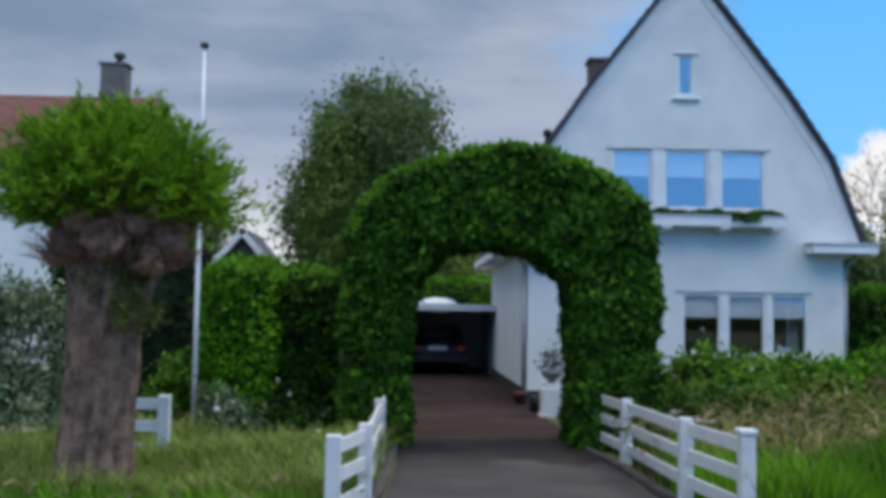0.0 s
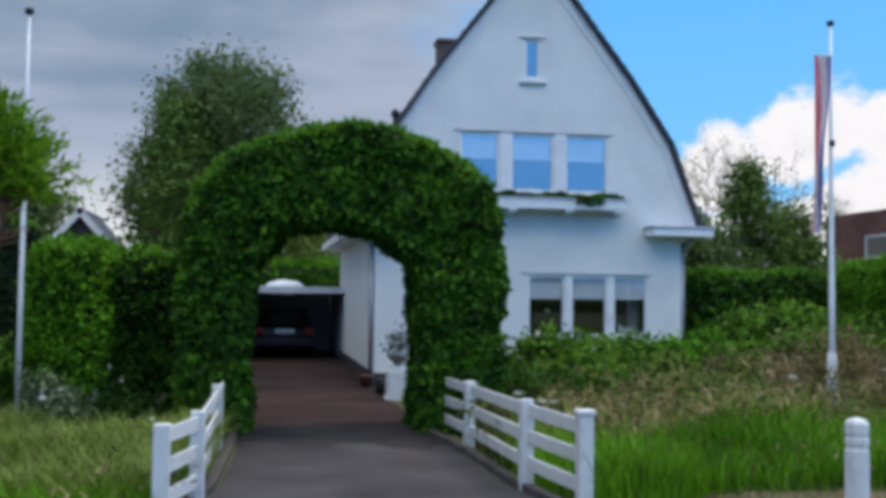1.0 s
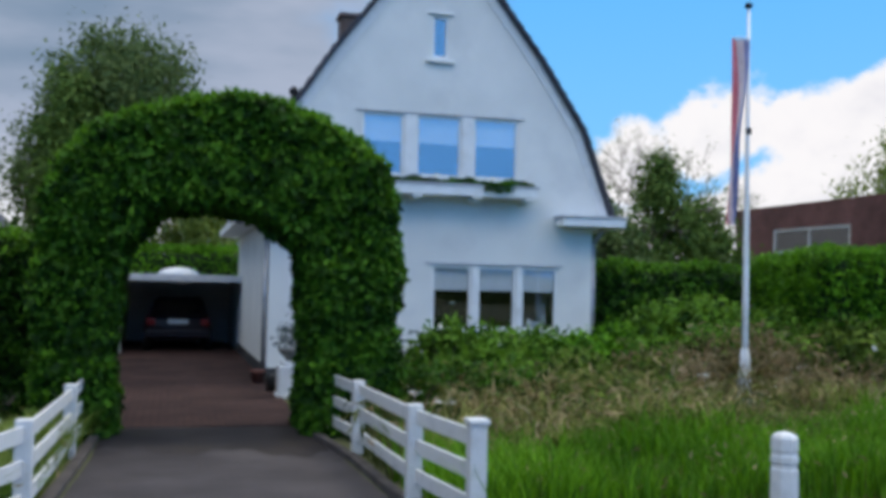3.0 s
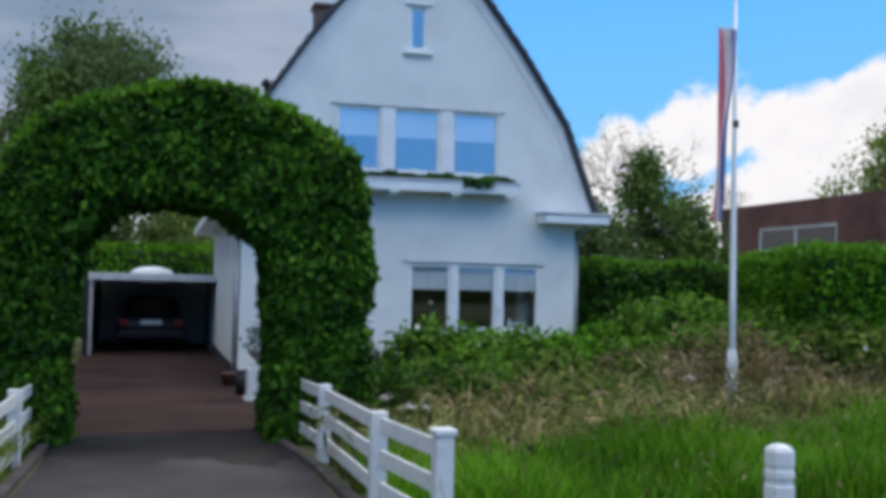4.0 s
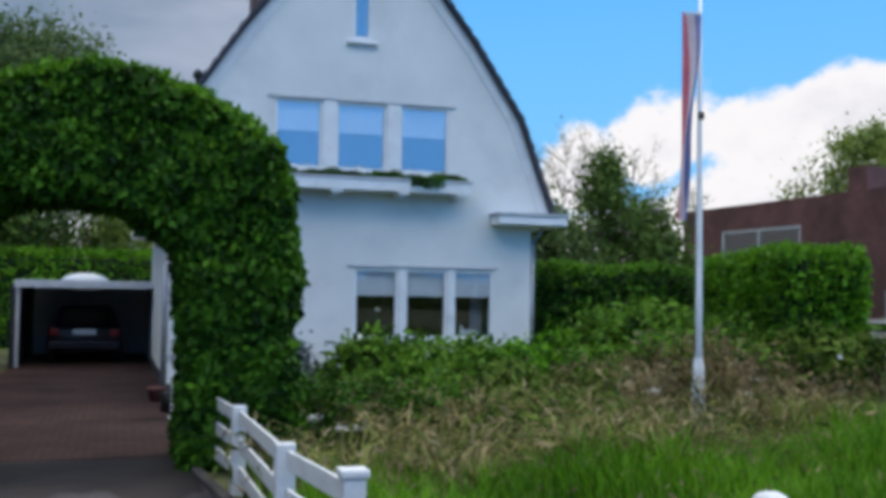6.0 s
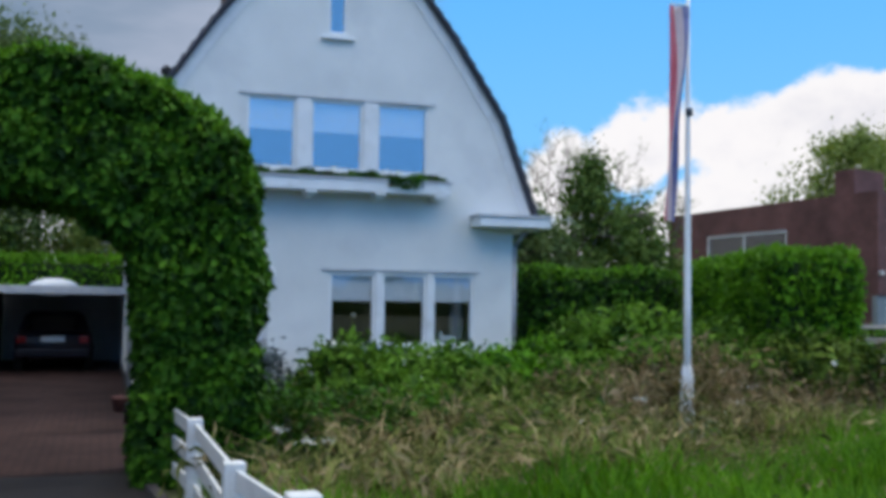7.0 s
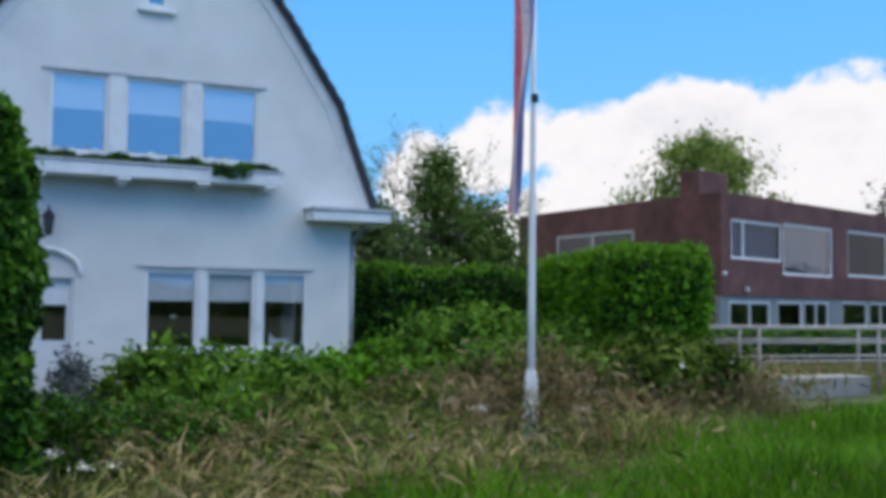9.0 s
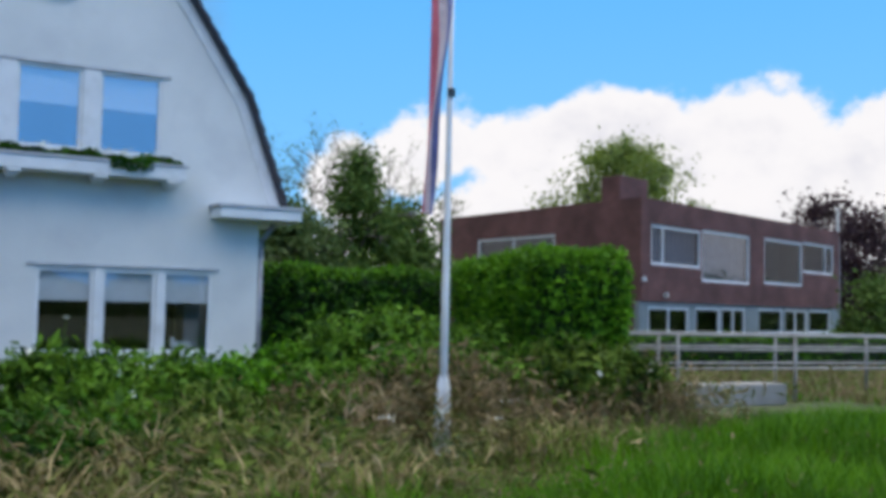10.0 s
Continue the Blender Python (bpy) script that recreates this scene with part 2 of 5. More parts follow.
CONIFER_LEAF = surface("conifer_spray", (0.045, 0.09, 0.014), (0.14, 0.22, 0.04), 0.7, 0.6, 7, 0, island=True, through_light=0.2, spec=0.2)
LIT_FRESH_LEAF = surface("lit_fresh_leaf", (0.035, 0.11, 0.004), (0.15, 0.33, 0.018), 0.6, 1.2, 9, 0, island=True, through_light=0.35, spec=0.2)
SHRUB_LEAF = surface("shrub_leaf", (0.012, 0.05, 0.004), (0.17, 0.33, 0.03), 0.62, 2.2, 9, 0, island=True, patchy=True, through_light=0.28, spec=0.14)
OLIVE_LEAF = surface("olive_shrub_leaf", (0.02, 0.05, 0.006), (0.17, 0.25, 0.035), 0.65, 2.2, 9, 0, island=True, patchy=True, through_light=0.28, spec=0.12)
PLUM_LEAF = surface("plum_leaf", (0.03, 0.018, 0.022), (0.07, 0.035, 0.04), 0.65, 0.6, 7, 0, island=True, through_light=0.2, spec=0.25)
GRASS = surface("green_grass", (0.033, 0.11, 0.0035), (0.158, 0.355, 0.009), 0.7, 0.6, 6, 0, island=True, patchy=True, through_light=0.3, spec=0.2)
DRY_GRASS = surface("dry_grass", (0.095, 0.085, 0.03), (0.40, 0.29, 0.165), 0.8, 0.7, 6, 0, island=True, patchy=True, through_light=0.25, spec=0.15)
STRAW = surface("old_straw", (0.12, 0.10, 0.035), (0.42, 0.33, 0.17), 0.85, 1.5, 9, 0, island=True, patchy=True, through_light=0.25, spec=0.1)
OLIVE = surface("olive_weed", (0.05, 0.07, 0.014), (0.25, 0.26, 0.075), 0.8, 1.5, 9, 0, island=True, patchy=True, through_light=0.25, spec=0.1)
# darker copy of the olive weed, the understory's shade put into its colour
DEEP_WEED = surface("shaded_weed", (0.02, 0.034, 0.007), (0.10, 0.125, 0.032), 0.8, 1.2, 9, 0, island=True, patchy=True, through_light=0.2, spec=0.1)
FLOWER = surface("cream_petals", (0.6, 0.58, 0.45), (0.8, 0.78, 0.7), 0.7, 6, 60, 0, island=True)

# ---- building tools ----
rng = np.random.default_rng(7)


def thing(name, at=(0, 0, 0), label="", category="", group="", kind=""):
    e = new(name)
    e.matrix_basis = Matrix.Translation(at)
    e.empty_display_size = 0.2
    return tagged(e, label, category, group, kind)


def hang(ob, parent):
    """Parents ob, whose mesh is in the place's own metres; parts of things built at the origin keep their own frame."""
    ob.parent = parent
    if parent.parent is None:
        ob.matrix_parent_inverse = parent.matrix_basis.inverted()
    return ob


def part(name, bm, material, parent=None, label="", smooth=False):
    me = bpy.data.meshes.new(name)
    bmesh.ops.recalc_face_normals(bm, faces=bm.faces)
    bm.to_mesh(me)
    bm.free()
    me.materials.append(material)
    if smooth:
        me.shade_smooth()
    ob = new(name, me)
    if parent is not None:
        hang(ob, parent)
    return tagged(ob, label)


def box(bm, x0, x1, y0, y1, z0, z1, bevel=0.0):
    r = bmesh.ops.create_cube(bm, size=1.0)
    bmesh.ops.transform(bm, verts=r["verts"], matrix=Matrix.LocRotScale(((x0 + x1) / 2, (y0 + y1) / 2, (z0 + z1) / 2), None, (x1 - x0, y1 - y0, z1 - z0)))
    if bevel:
        edges = {e for v in r["verts"] for e in v.link_edges}
        bmesh.ops.bevel(bm, geom=list(edges), offset=bevel, segments=2, affect="EDGES", profile=0.6)
    return bm


def boxes(*rows, bevel=0.0):
    bm = bmesh.new()
    for r in rows:
        box(bm, *r, bevel=bevel)
    return bm


def tube(bm, p0, p1, r0, r1=None, seg=10):
    p0, p1 = Vector(p0), Vector(p1)
    r1 = r0 if r1 is None else r1
    d = p1 - p0
    m = Matrix.Translation((p0 + p1) / 2) @ d.to_track_quat("Z", "Y").to_matrix().to_4x4()
    bmesh.ops.create_cone(bm, cap_ends=True, segments=seg, radius1=r0, radius2=r1, depth=d.length, matrix=m)
    return bm


def lathe(bm, x, y, profile, seg=16):
    """A turned body about the upright through (x, y): rows of (z, radius)."""
    rings = []
    for z, r in profile:
        rings.append([bm.verts.new((x + r * math.cos(a), y + r * math.sin(a), z)) for a in np.linspace(0, 2 * math.pi, seg, endpoint=False)])
    for a, b in zip(rings, rings[1:]):
        for i in range(seg):
            bm.faces.new((a[i], a[(i + 1) % seg], b[(i + 1) % seg], b[i]))
    bm.faces.new(rings[0][::-1]), bm.faces.new(rings[-1])
    return bm


def slab(outline, holes, y0, y1):
    """An upright slab between y0 and y1 with the outline in (x, z) and rectangular holes (x0, x1, z0, z1) that go through it."""
    bm = bmesh.new()
    loops = [outline] + [((a, c), (b, c), (b, d), (a, d)) for a, b, c, d in holes]
    for loop in loops:
        vs = [bm.verts.new((x, y0, z)) for x, z in loop]
        for i in range(len(vs)):
            bm.edges.new((vs[i], vs[(i + 1) % len(vs)]))
    bmesh.ops.triangle_fill(bm, use_beauty=True, use_dissolve=False, edges=bm.edges[:])
    out = bmesh.ops.extrude_face_region(bm, geom=bm.faces[:])
    bmesh.ops.translate(bm, vec=(0, y1 - y0, 0), verts=[g for g in out["geom"] if isinstance(g, bmesh.types.BMVert)])
    return bm


def turned(bm, m):
    bmesh.ops.transform(bm, verts=bm.verts[:], matrix=m)
    return bm


def arrays(name, verts, faces, material, parent=None, label="", kind="stuff", smooth=False):
    """One mesh of very many small pieces from computed arrays."""
    me = bpy.data.meshes.new(name)
    k = faces.shape[1]
    me.vertices.add(len(verts))
    me.vertices.foreach_set("co", np.ascontiguousarray(verts, np.float32).ravel())
    me.loops.add(faces.size)
    me.loops.foreach_set("vertex_index", np.ascontiguousarray(faces, np.int32).ravel())
    me.polygons.add(len(faces))
    me.polygons.foreach_set("loop_start", np.arange(0, faces.size, k, dtype=np.int32))
    me.polygons.foreach_set("loop_total", np.full(len(faces), k, np.int32))
    me.update(calc_edges=True)
    me.validate()
    me.materials.append(material)
    if smooth:
        me.shade_smooth()
    ob = new(name, me)
    if parent is not None:
        hang(ob, parent)
    return tagged(ob, label, kind=kind)


def unit(v):
    return v / np.maximum(np.linalg.norm(v, axis=1, keepdims=True), 1e-9)


def leaf_cloud(points, normals, size, slim=0.55, out=0.6, hang_down=0.3, vary=0.35):
    """Folded leaves, four corners each, that grow outwards from points. Returns vertices and triangles."""
    n = len(points)
    way = unit(normals * out + rng.normal(0, 0.7, (n, 3)) - np.array((0, 0, hang_down)))
    side = unit(np.cross(way, normals + rng.normal(0, 0.5, (n, 3))))
    up = np.cross(side, way)
    s = size * np.clip(1 + vary * rng.normal(0, 1, (n, 1)), 0.4, 2)
    base = points - way * s * 0.3
    tip = points + way * s * 0.7
    mid = points + way * s * 0.12
    left = mid + side * s * slim * 0.5 + up * s * 0.12
    right = mid - side * s * slim * 0.5 + up * s * 0.12
    v = np.stack((base, left, tip, right), 1).reshape(-1, 3)
    i = np.arange(n)[:, None] * 4
    f = np.concatenate((i + np.array((0, 2, 1)), i + np.array((0, 3, 2))), 0)
    return v, f


def wobble(p, scale, seed=0.0):
    """Cheap smooth unevenness in -1..1."""
    q = p * scale + seed
    return (np.sin(q[:, 0] * 1.7 + np.sin(q[:, 1] * 1.3 + q[:, 2])) + np.sin(q[:, 1] * 2.1 + np.sin(q[:, 2] * 1.9 + q[:, 0] * 0.7)) + np.sin(q[:, 2] * 2.3 + np.sin(q[:, 0] * 1.1 - q[:, 1]))) / 3


def shell_points(solid, low, high, count, thick=0.14, rough=0.05, lumps=2.2, seed=0.0):
    """Points just under the uneven skin of a solid given as a signed distance, with the way out."""
    low, high = np.array(low, float), np.array(high, float)
    got, ways, have = [], [], 0

    def d(p):
        return solid(p) + rough * wobble(p, lumps, seed) + rough * 0.6 * wobble(p, lumps * 3.1, seed + 4)

    while have < count:
        p = low + (high - low) * rng.random((200000, 3))
        v = d(p)
        p = p[(v > -thick) & (v < 0.0)]
        h = 0.02
        g = np.stack([d(p + np.eye(3)[k] * h) - d(p - np.eye(3)[k] * h) for k in range(3)], 1)
        got.append(p), ways.append(unit(g))
        have += len(p)
    return np.concatenate(got)[:count], np.concatenate(ways)[:count]


def rounded_box(centre, half, r):
    c, h = np.array(centre, float), np.array(half, float) - r

    def d(p):
        q = np.abs(p - c) - h
        return np.linalg.norm(np.maximum(q, 0), axis=1) + np.minimum(q.max(axis=1), 0) - r
    return d


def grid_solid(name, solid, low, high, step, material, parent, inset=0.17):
    """The inner mass of a hedge, coloured near black for the shade within: the cells of a coarse grid that lie inside
    the solid, as one closed skin.
    """
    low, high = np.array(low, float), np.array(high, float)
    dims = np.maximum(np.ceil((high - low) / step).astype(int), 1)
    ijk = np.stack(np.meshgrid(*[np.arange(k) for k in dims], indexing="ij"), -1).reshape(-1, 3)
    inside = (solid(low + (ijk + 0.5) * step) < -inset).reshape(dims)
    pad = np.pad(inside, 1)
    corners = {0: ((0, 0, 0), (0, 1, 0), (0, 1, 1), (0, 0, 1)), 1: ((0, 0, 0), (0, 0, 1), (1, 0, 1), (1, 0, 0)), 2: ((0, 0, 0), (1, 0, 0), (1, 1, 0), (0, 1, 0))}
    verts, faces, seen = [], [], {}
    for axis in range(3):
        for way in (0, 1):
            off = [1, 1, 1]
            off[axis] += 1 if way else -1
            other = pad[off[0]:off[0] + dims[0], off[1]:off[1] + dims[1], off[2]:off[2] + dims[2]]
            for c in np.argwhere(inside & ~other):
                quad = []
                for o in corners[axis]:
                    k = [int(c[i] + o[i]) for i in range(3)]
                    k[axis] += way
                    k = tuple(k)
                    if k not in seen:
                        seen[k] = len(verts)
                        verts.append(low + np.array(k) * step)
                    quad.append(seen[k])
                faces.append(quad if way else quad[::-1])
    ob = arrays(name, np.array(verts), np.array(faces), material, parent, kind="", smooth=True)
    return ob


def hedge(name, solid, low, high, count, size, leaf, at, label, category="hedge", rough=0.06, slim=0.6, step=0.15, thick=0.16, seed=0.0, hanging=0.3):
    h = thing(name, at, label, category)
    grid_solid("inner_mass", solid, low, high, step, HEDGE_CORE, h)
    p, w = shell_points(solid, np.array(low) - 0.1, np.array(high) + 0.1, count, thick, rough, seed=seed)
    keep = p[:, 2] > 0.02
    v, f = leaf_cloud(p[keep], w[keep], size, slim, hang_down=hanging)
    arrays("foliage", v, f, leaf, h)
    # light green on upward-facing leaves: new growth, and top light put into the colour
    crest = keep & (w[:, 2] > 0.45) & (rng.random(len(p)) < 0.7)
    if crest.sum() > 50:
        q = p[crest] + w[crest] * rng.random((crest.sum(), 1)) * 0.07
        v, f = leaf_cloud(q, unit(w[crest] + (0, 0, 0.8)), size * 0.95, slim * 0.8, out=1.2, hang_down=-0.3)
        arrays("new_growth", v, f, LIT_FRESH_LEAF, h, "light green new growth on top, the lit crest put into its colour")
    return h

# ---- ground ----
bm = bmesh.new()
rings = [12, 30, 80, 250, 900, 3000]
prev = None
for r in rings:
    ring = [bm.verts.new((r * math.cos(a), 8 + r * math.sin(a), 0)) for a in np.linspace(0, 2 * math.pi, 48, endpoint=False)]
    if prev is None:
        bm.faces.new(ring)
    else:
        for i in range(48):
            bm.faces.new((prev[i], prev[(i + 1) % 48], ring[(i + 1) % 48], ring[i]))
    prev = ring
tagged(part("ground", bm, SOIL), "grassy soil of verge, gardens and fields", "ground", kind="structure")
bm = bmesh.new()
edge_l = [(-40, -7.5), (-40, 1.6), (-1.75, 1.6), (-1.25, 3.2), (-0.72, 5.6), (-0.62, 8.0), (-0.62, 10.3)]
edge_r = [(1.78, 10.3), (1.86, 8.0), (1.92, 5.8), (2.15, 4.0), (2.7, 1.6), (40, 1.6), (40, -7.5)]
bm.faces.new([bm.verts.new((x, y, 0.012)) for x, y in edge_l + edge_r])
tagged(part("road", bm, ASPHALT), "worn grey asphalt lane with the driveway's mouth", "road", kind="structure")
# strip under the arch: the arch's shade is put into its colour
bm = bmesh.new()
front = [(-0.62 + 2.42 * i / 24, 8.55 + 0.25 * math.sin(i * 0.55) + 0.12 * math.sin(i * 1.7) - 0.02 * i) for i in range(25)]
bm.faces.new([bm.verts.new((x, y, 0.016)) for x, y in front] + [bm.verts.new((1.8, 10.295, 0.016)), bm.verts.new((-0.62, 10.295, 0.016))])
tagged(part("driveway_apron", bm, SHADE_ASPHALT), "asphalt under the hedge arch, its shade put into a darker colour", "driveway", kind="structure")
bm = boxes((-1.25, 1.84, 10.3, 31.0, -0.02, 0.02))
tagged(part("driveway", bm, PAVERS), "reddish brown paver driveway leading to the carport", "driveway", kind="structure")

# ---- the white house ----
HX0, HX1, FY, BY = 1.84, 8.21, 16.6, 25.6
house = thing("house", (5.02, FY, 0), "white rendered gabled house with a steep dark tiled roof", "house")
GABLE = [(HX0, 0), (HX1, 0), (HX1, 3.3), (8.42, 3.3), (7.86, 4.92), (6.98, 6.2), (5.02, 8.72), (3.06, 6.2), (2.18, 4.92), (1.62, 3.3), (HX0, 3.3)]
UPPER = [(3.56, 4.28), (4.62, 5.42), (5.76, 6.57)]
LOWER = [(4.99, 5.68), (5.90, 6.58), (6.79, 7.44)]
UZ, LZ = (3.98, 5.08), (1.06, 2.19)
DOOR = (2.95, 3.92, 0.02, 2.08)
holes = [(a - 0.05, b + 0.05, UZ[0] - 0.05, UZ[1] + 0.04) for a, b in UPPER] + [(a - 0.05, b + 0.05, LZ[0] - 0.05, LZ[1] + 0.04) for a, b in LOWER] + [(4.84, 5.16, 6.24, 7.06), DOOR]
part("wall", slab(GABLE, holes, FY, FY + 0.28), RENDER_WHITE, house, "white rendered front gable wall")
part("wall", boxes((HX0, HX0 + 0.25, FY + 0.284, BY, 0, 3.3)), RENDER_WHITE, house, "white rendered side wall")
part("wall", boxes((HX1 - 0.25, HX1, FY + 0.284, BY, 0, 3.3)), RENDER_WHITE, house)
part("wall", slab(GABLE, [], BY + 0.004, BY + 0.28), RENDER_WHITE, house)
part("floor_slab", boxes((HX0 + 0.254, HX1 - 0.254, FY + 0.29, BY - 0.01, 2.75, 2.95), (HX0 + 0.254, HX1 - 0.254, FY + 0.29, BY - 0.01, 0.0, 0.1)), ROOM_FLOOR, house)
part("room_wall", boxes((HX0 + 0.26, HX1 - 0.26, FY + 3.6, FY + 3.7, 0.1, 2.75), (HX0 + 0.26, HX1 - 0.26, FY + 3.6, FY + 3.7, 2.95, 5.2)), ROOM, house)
part("plinth", boxes((HX0 - 0.012, HX0 + 0.1, FY - 0.012, BY, 0, 0.26), (HX0 + 0.1, DOOR[0] - 0.02, FY - 0.012, FY + 0.1, 0, 0.26), (DOOR[1] + 0.02, HX1 + 0.012, FY - 0.012, FY + 0.1, 0, 0.26)), DARK_BASE, house, "black tarred plinth")
# roof: two folded slopes with thickness, running back from just before the gable
SIDE = [(8.66, 3.16), (7.98, 4.98), (7.1, 6.3), (5.02, 8.98)]


def slope_roof(name, prof, thick, y0, y1, mat, parent, label=""):
    bm = bmesh.new()
    low = [(x - (thick if x > 5.02 else -thick if x < 5.02 else 0) * 0.8, z - thick * 0.62) for x, z in prof]
    ring = prof + low[::-1]
    a = [bm.verts.new((x, y0, z)) for x, z in ring]
    b = [bm.verts.new((x, y1, z)) for x, z in ring]
    n, k = len(ring), len(prof)
    for i in range(n):
        bm.faces.new((a[i], a[(i + 1) % n], b[(i + 1) % n], b[i]))
    for i in range(k - 1):
        for q in (a, b):
            bm.faces.new((q[i], q[i + 1], q[n - 2 - i], q[n - 1 - i]))
    return part(name, bm, mat, parent, label)


roof_r = slope_roof("roof", SIDE, 0.06, FY - 0.13, BY + 0.4, ROOF_TILE, house, "dark tiled slope, steeper towards the eaves")
MIRROR = [(10.04 - x, z) for x, z in SIDE]
roof_l = slope_roof("roof", MIRROR, 0.06, FY - 0.13, BY + 0.4, ROOF_TILE, house, "dark tiled slope, steeper towards the eaves")


def verge(prof, parent):
    """Overlapping verge tiles up one edge of the gable and the painted board under them."""
    me = None
    for (xa, za), (xb, zb) in zip(prof, prof[1:]):
        run = math.hypot(xb - xa, zb - za)
        count = max(2, round(run / 0.27))
        lean = math.atan2(zb - za, xb - xa)
        for i in range(count):
            u = (i + 0.5) / count
            if me is None:
                bm = bmesh.new()
                box(bm, -0.15, 0.15, -0.05, 0.2, -0.03, 0.035, bevel=0.015)
                me = bpy.data.meshes.new("verge_tile")
                bm.to_mesh(me), bm.free()
                me.materials.append(ROOF_TILE)
            ob = new("verge_tile", me)
            ob.parent = parent
            ob.matrix_basis = Matrix.Translation((xa + (xb - xa) * u, FY - 0.13, za + (zb - za) * u)) @ Matrix.Rotation(-lean - 0.1, 4, "Y")


verge(SIDE, roof_r)
verge(MIRROR, roof_l)
for s, roof in ((1, roof_r), (-1, roof_l)):
    rows = SIDE if s > 0 else MIRROR
    for i, ((xa, za), (xb, zb)) in enumerate(zip(rows, rows[1:])):
        d = Vector((xb - xa, 0, zb - za))
        lean = math.atan2(d.z, d.x)
        inward = Vector((-s * abs(math.sin(lean)), 0, -abs(math.cos(lean)))) * 0.145
        bm = boxes((-d.length / 2 - 0.02, d.length / 2 + 0.02, -0.012 - 0.003 * i, 0.01, -0.085, 0.085))
        turned(bm, Matrix.Translation(Vector(((xa + xb) / 2, FY - 0.012, (za + zb) / 2)) + inward) @ Matrix.Rotation(-lean, 4, "Y"))
        part("bargeboard", bm, WHITE_PAINT, roof, "white painted board under the verge")
part("chimney", boxes((3.14, 3.5, FY + 0.5, FY + 0.95, 6.2, 7.02), (3.1, 3.54, FY + 0.46, FY + 0.99, 7.02, 7.1), bevel=0.01), bricks("chimney_brick", (0.12, 0.07, 0.06), (0.18, 0.1, 0.08), (0.2, 0.19, 0.18), 0.22, 0.065, 0.01), roof_l, "dark brick chimney stub")
part("vent_pipe", lathe(bmesh.new(), 2.24, FY + 0.35, [(4.85, 0.05), (5.4, 0.05), (5.42, 0.09), (5.5, 0.09), (5.56, 0.03)]), LAMP_BLACK, roof_l, "black roof vent")
part("vent_pipe", lathe(bmesh.new(), 6.72, FY + 1.2, [(6.6, 0.1), (7.08, 0.1), (7.1, 0.16), (7.22, 0.14)]), LAMP_BLACK, roof_r, "black roof vent")
# boxed eaves that end on the gable
for s in (1, -1):
    fx = (lambda x: x) if s > 0 else (lambda x: 10.04 - x)
    xs = sorted((fx(7.42), fx(8.72)))
    part("eaves_box", boxes((xs[0], xs[1], FY - 0.5, FY - 0.003, 3.06, 3.22), bevel=0.01), WHITE_PAINT, house, "white boxed eaves end")
    part("eaves_cap", boxes((xs[0] - 0.03, xs[1] + 0.03, FY - 0.53, FY - 0.003, 3.224, 3.27)), GREY_LINE, house)
    xs = sorted((fx(8.214), fx(8.72)))
    part("gutter", boxes((xs[0], xs[1], FY, BY + 0.3, 3.04, 3.2)), WHITE_PAINT, house, "white boxed gutter")
part("door_frame", boxes((2.955, 2.985, FY + 0.02, FY + 0.2, 0.03, 2.075), (3.885, 3.915, FY + 0.02, FY + 0.2, 0.03, 2.075), (2.985, 3.885, FY + 0.02, FY + 0.2, 2.052, 2.075)), WHITE_PAINT, house)
# drain pipes
for x in (HX0 - 0.06, HX1 + 0.06):
    bm = tube(bmesh.new(), (x, FY + 0.08, 0.05), (x, FY + 0.08, 2.75), 0.045)
    tube(bm, (x, FY + 0.08, 2.74), (x + (0.22 if x > 5 else -0.22), FY + 0.08, 3.05), 0.045)
    part("drain_pipe", bm, ZINC, house, "grey drain pipe", smooth=True)


def window(x0, x1, z0, z1, pane_mat, blind=0.0, rail=0.048, y=FY):
    w = part("window", boxes((x0, x0 + rail, y + 0.02, y + 0.09, z0, z1), (x1 - rail, x1, y + 0.02, y + 0.09, z0, z1),
                             (x0 + rail, x1 - rail, y + 0.02, y + 0.09, z0, z0 + rail), (x0 + rail, x1 - rail, y + 0.02, y + 0.09, z1 - rail, z1)), WHITE_PAINT, house, "white painted window frame")
    p = part("pane", boxes((x0 + rail - 0.01, x1 - rail + 0.01, y + 0.05, y + 0.058, z0 + rail - 0.01, z1 - rail + 0.01)), pane_mat, w, "window glass that mirrors the sky")
    p.visible_shadow = False
    if blind:
        part("blind", boxes((x0 + rail, x1 - rail, y + 0.1, y + 0.11, z1 - (z1 - z0) * blind, z1 - 0.02)), BLIND, w, "half-lowered white blind")
    return w


for a, b in UPPER:
    window(a - 0.05, b + 0.05, UZ[0] - 0.05, UZ[1] + 0.04, GLASS, 0.45)
for a, b in LOWER:
    window(a - 0.05, b + 0.05, LZ[0] - 0.05, LZ[1] + 0.04, GLASS_LOW, 0.385)
window(4.84, 5.16, 6.24, 7.06, GLASS, 0.0, 0.045)
part("window_sill", boxes((4.72, 5.28, FY - 0.09, FY - 0.003, 6.14, 6.2), bevel=0.01), WHITE_PAINT, house)
part("lintel", boxes((4.74, 5.26, FY - 0.05, FY - 0.003, 7.09, 7.13)), WHITE_PAINT, house)
part("lintel", boxes((3.38, 6.74, FY - 0.03, FY - 0.003, 5.13, 5.17)), GREY_LINE, house, "grey lead strip over the windows")
part("lintel", boxes((4.8, 7.58, FY - 0.03, FY - 0.003, 2.26, 2.3)), GREY_LINE, house, "grey lead strip over the windows")
part("window_sill", boxes((4.92, 7.52, FY - 0.09, FY - 0.003, 0.96, 1.04), bevel=0.01), WHITE_PAINT, house)
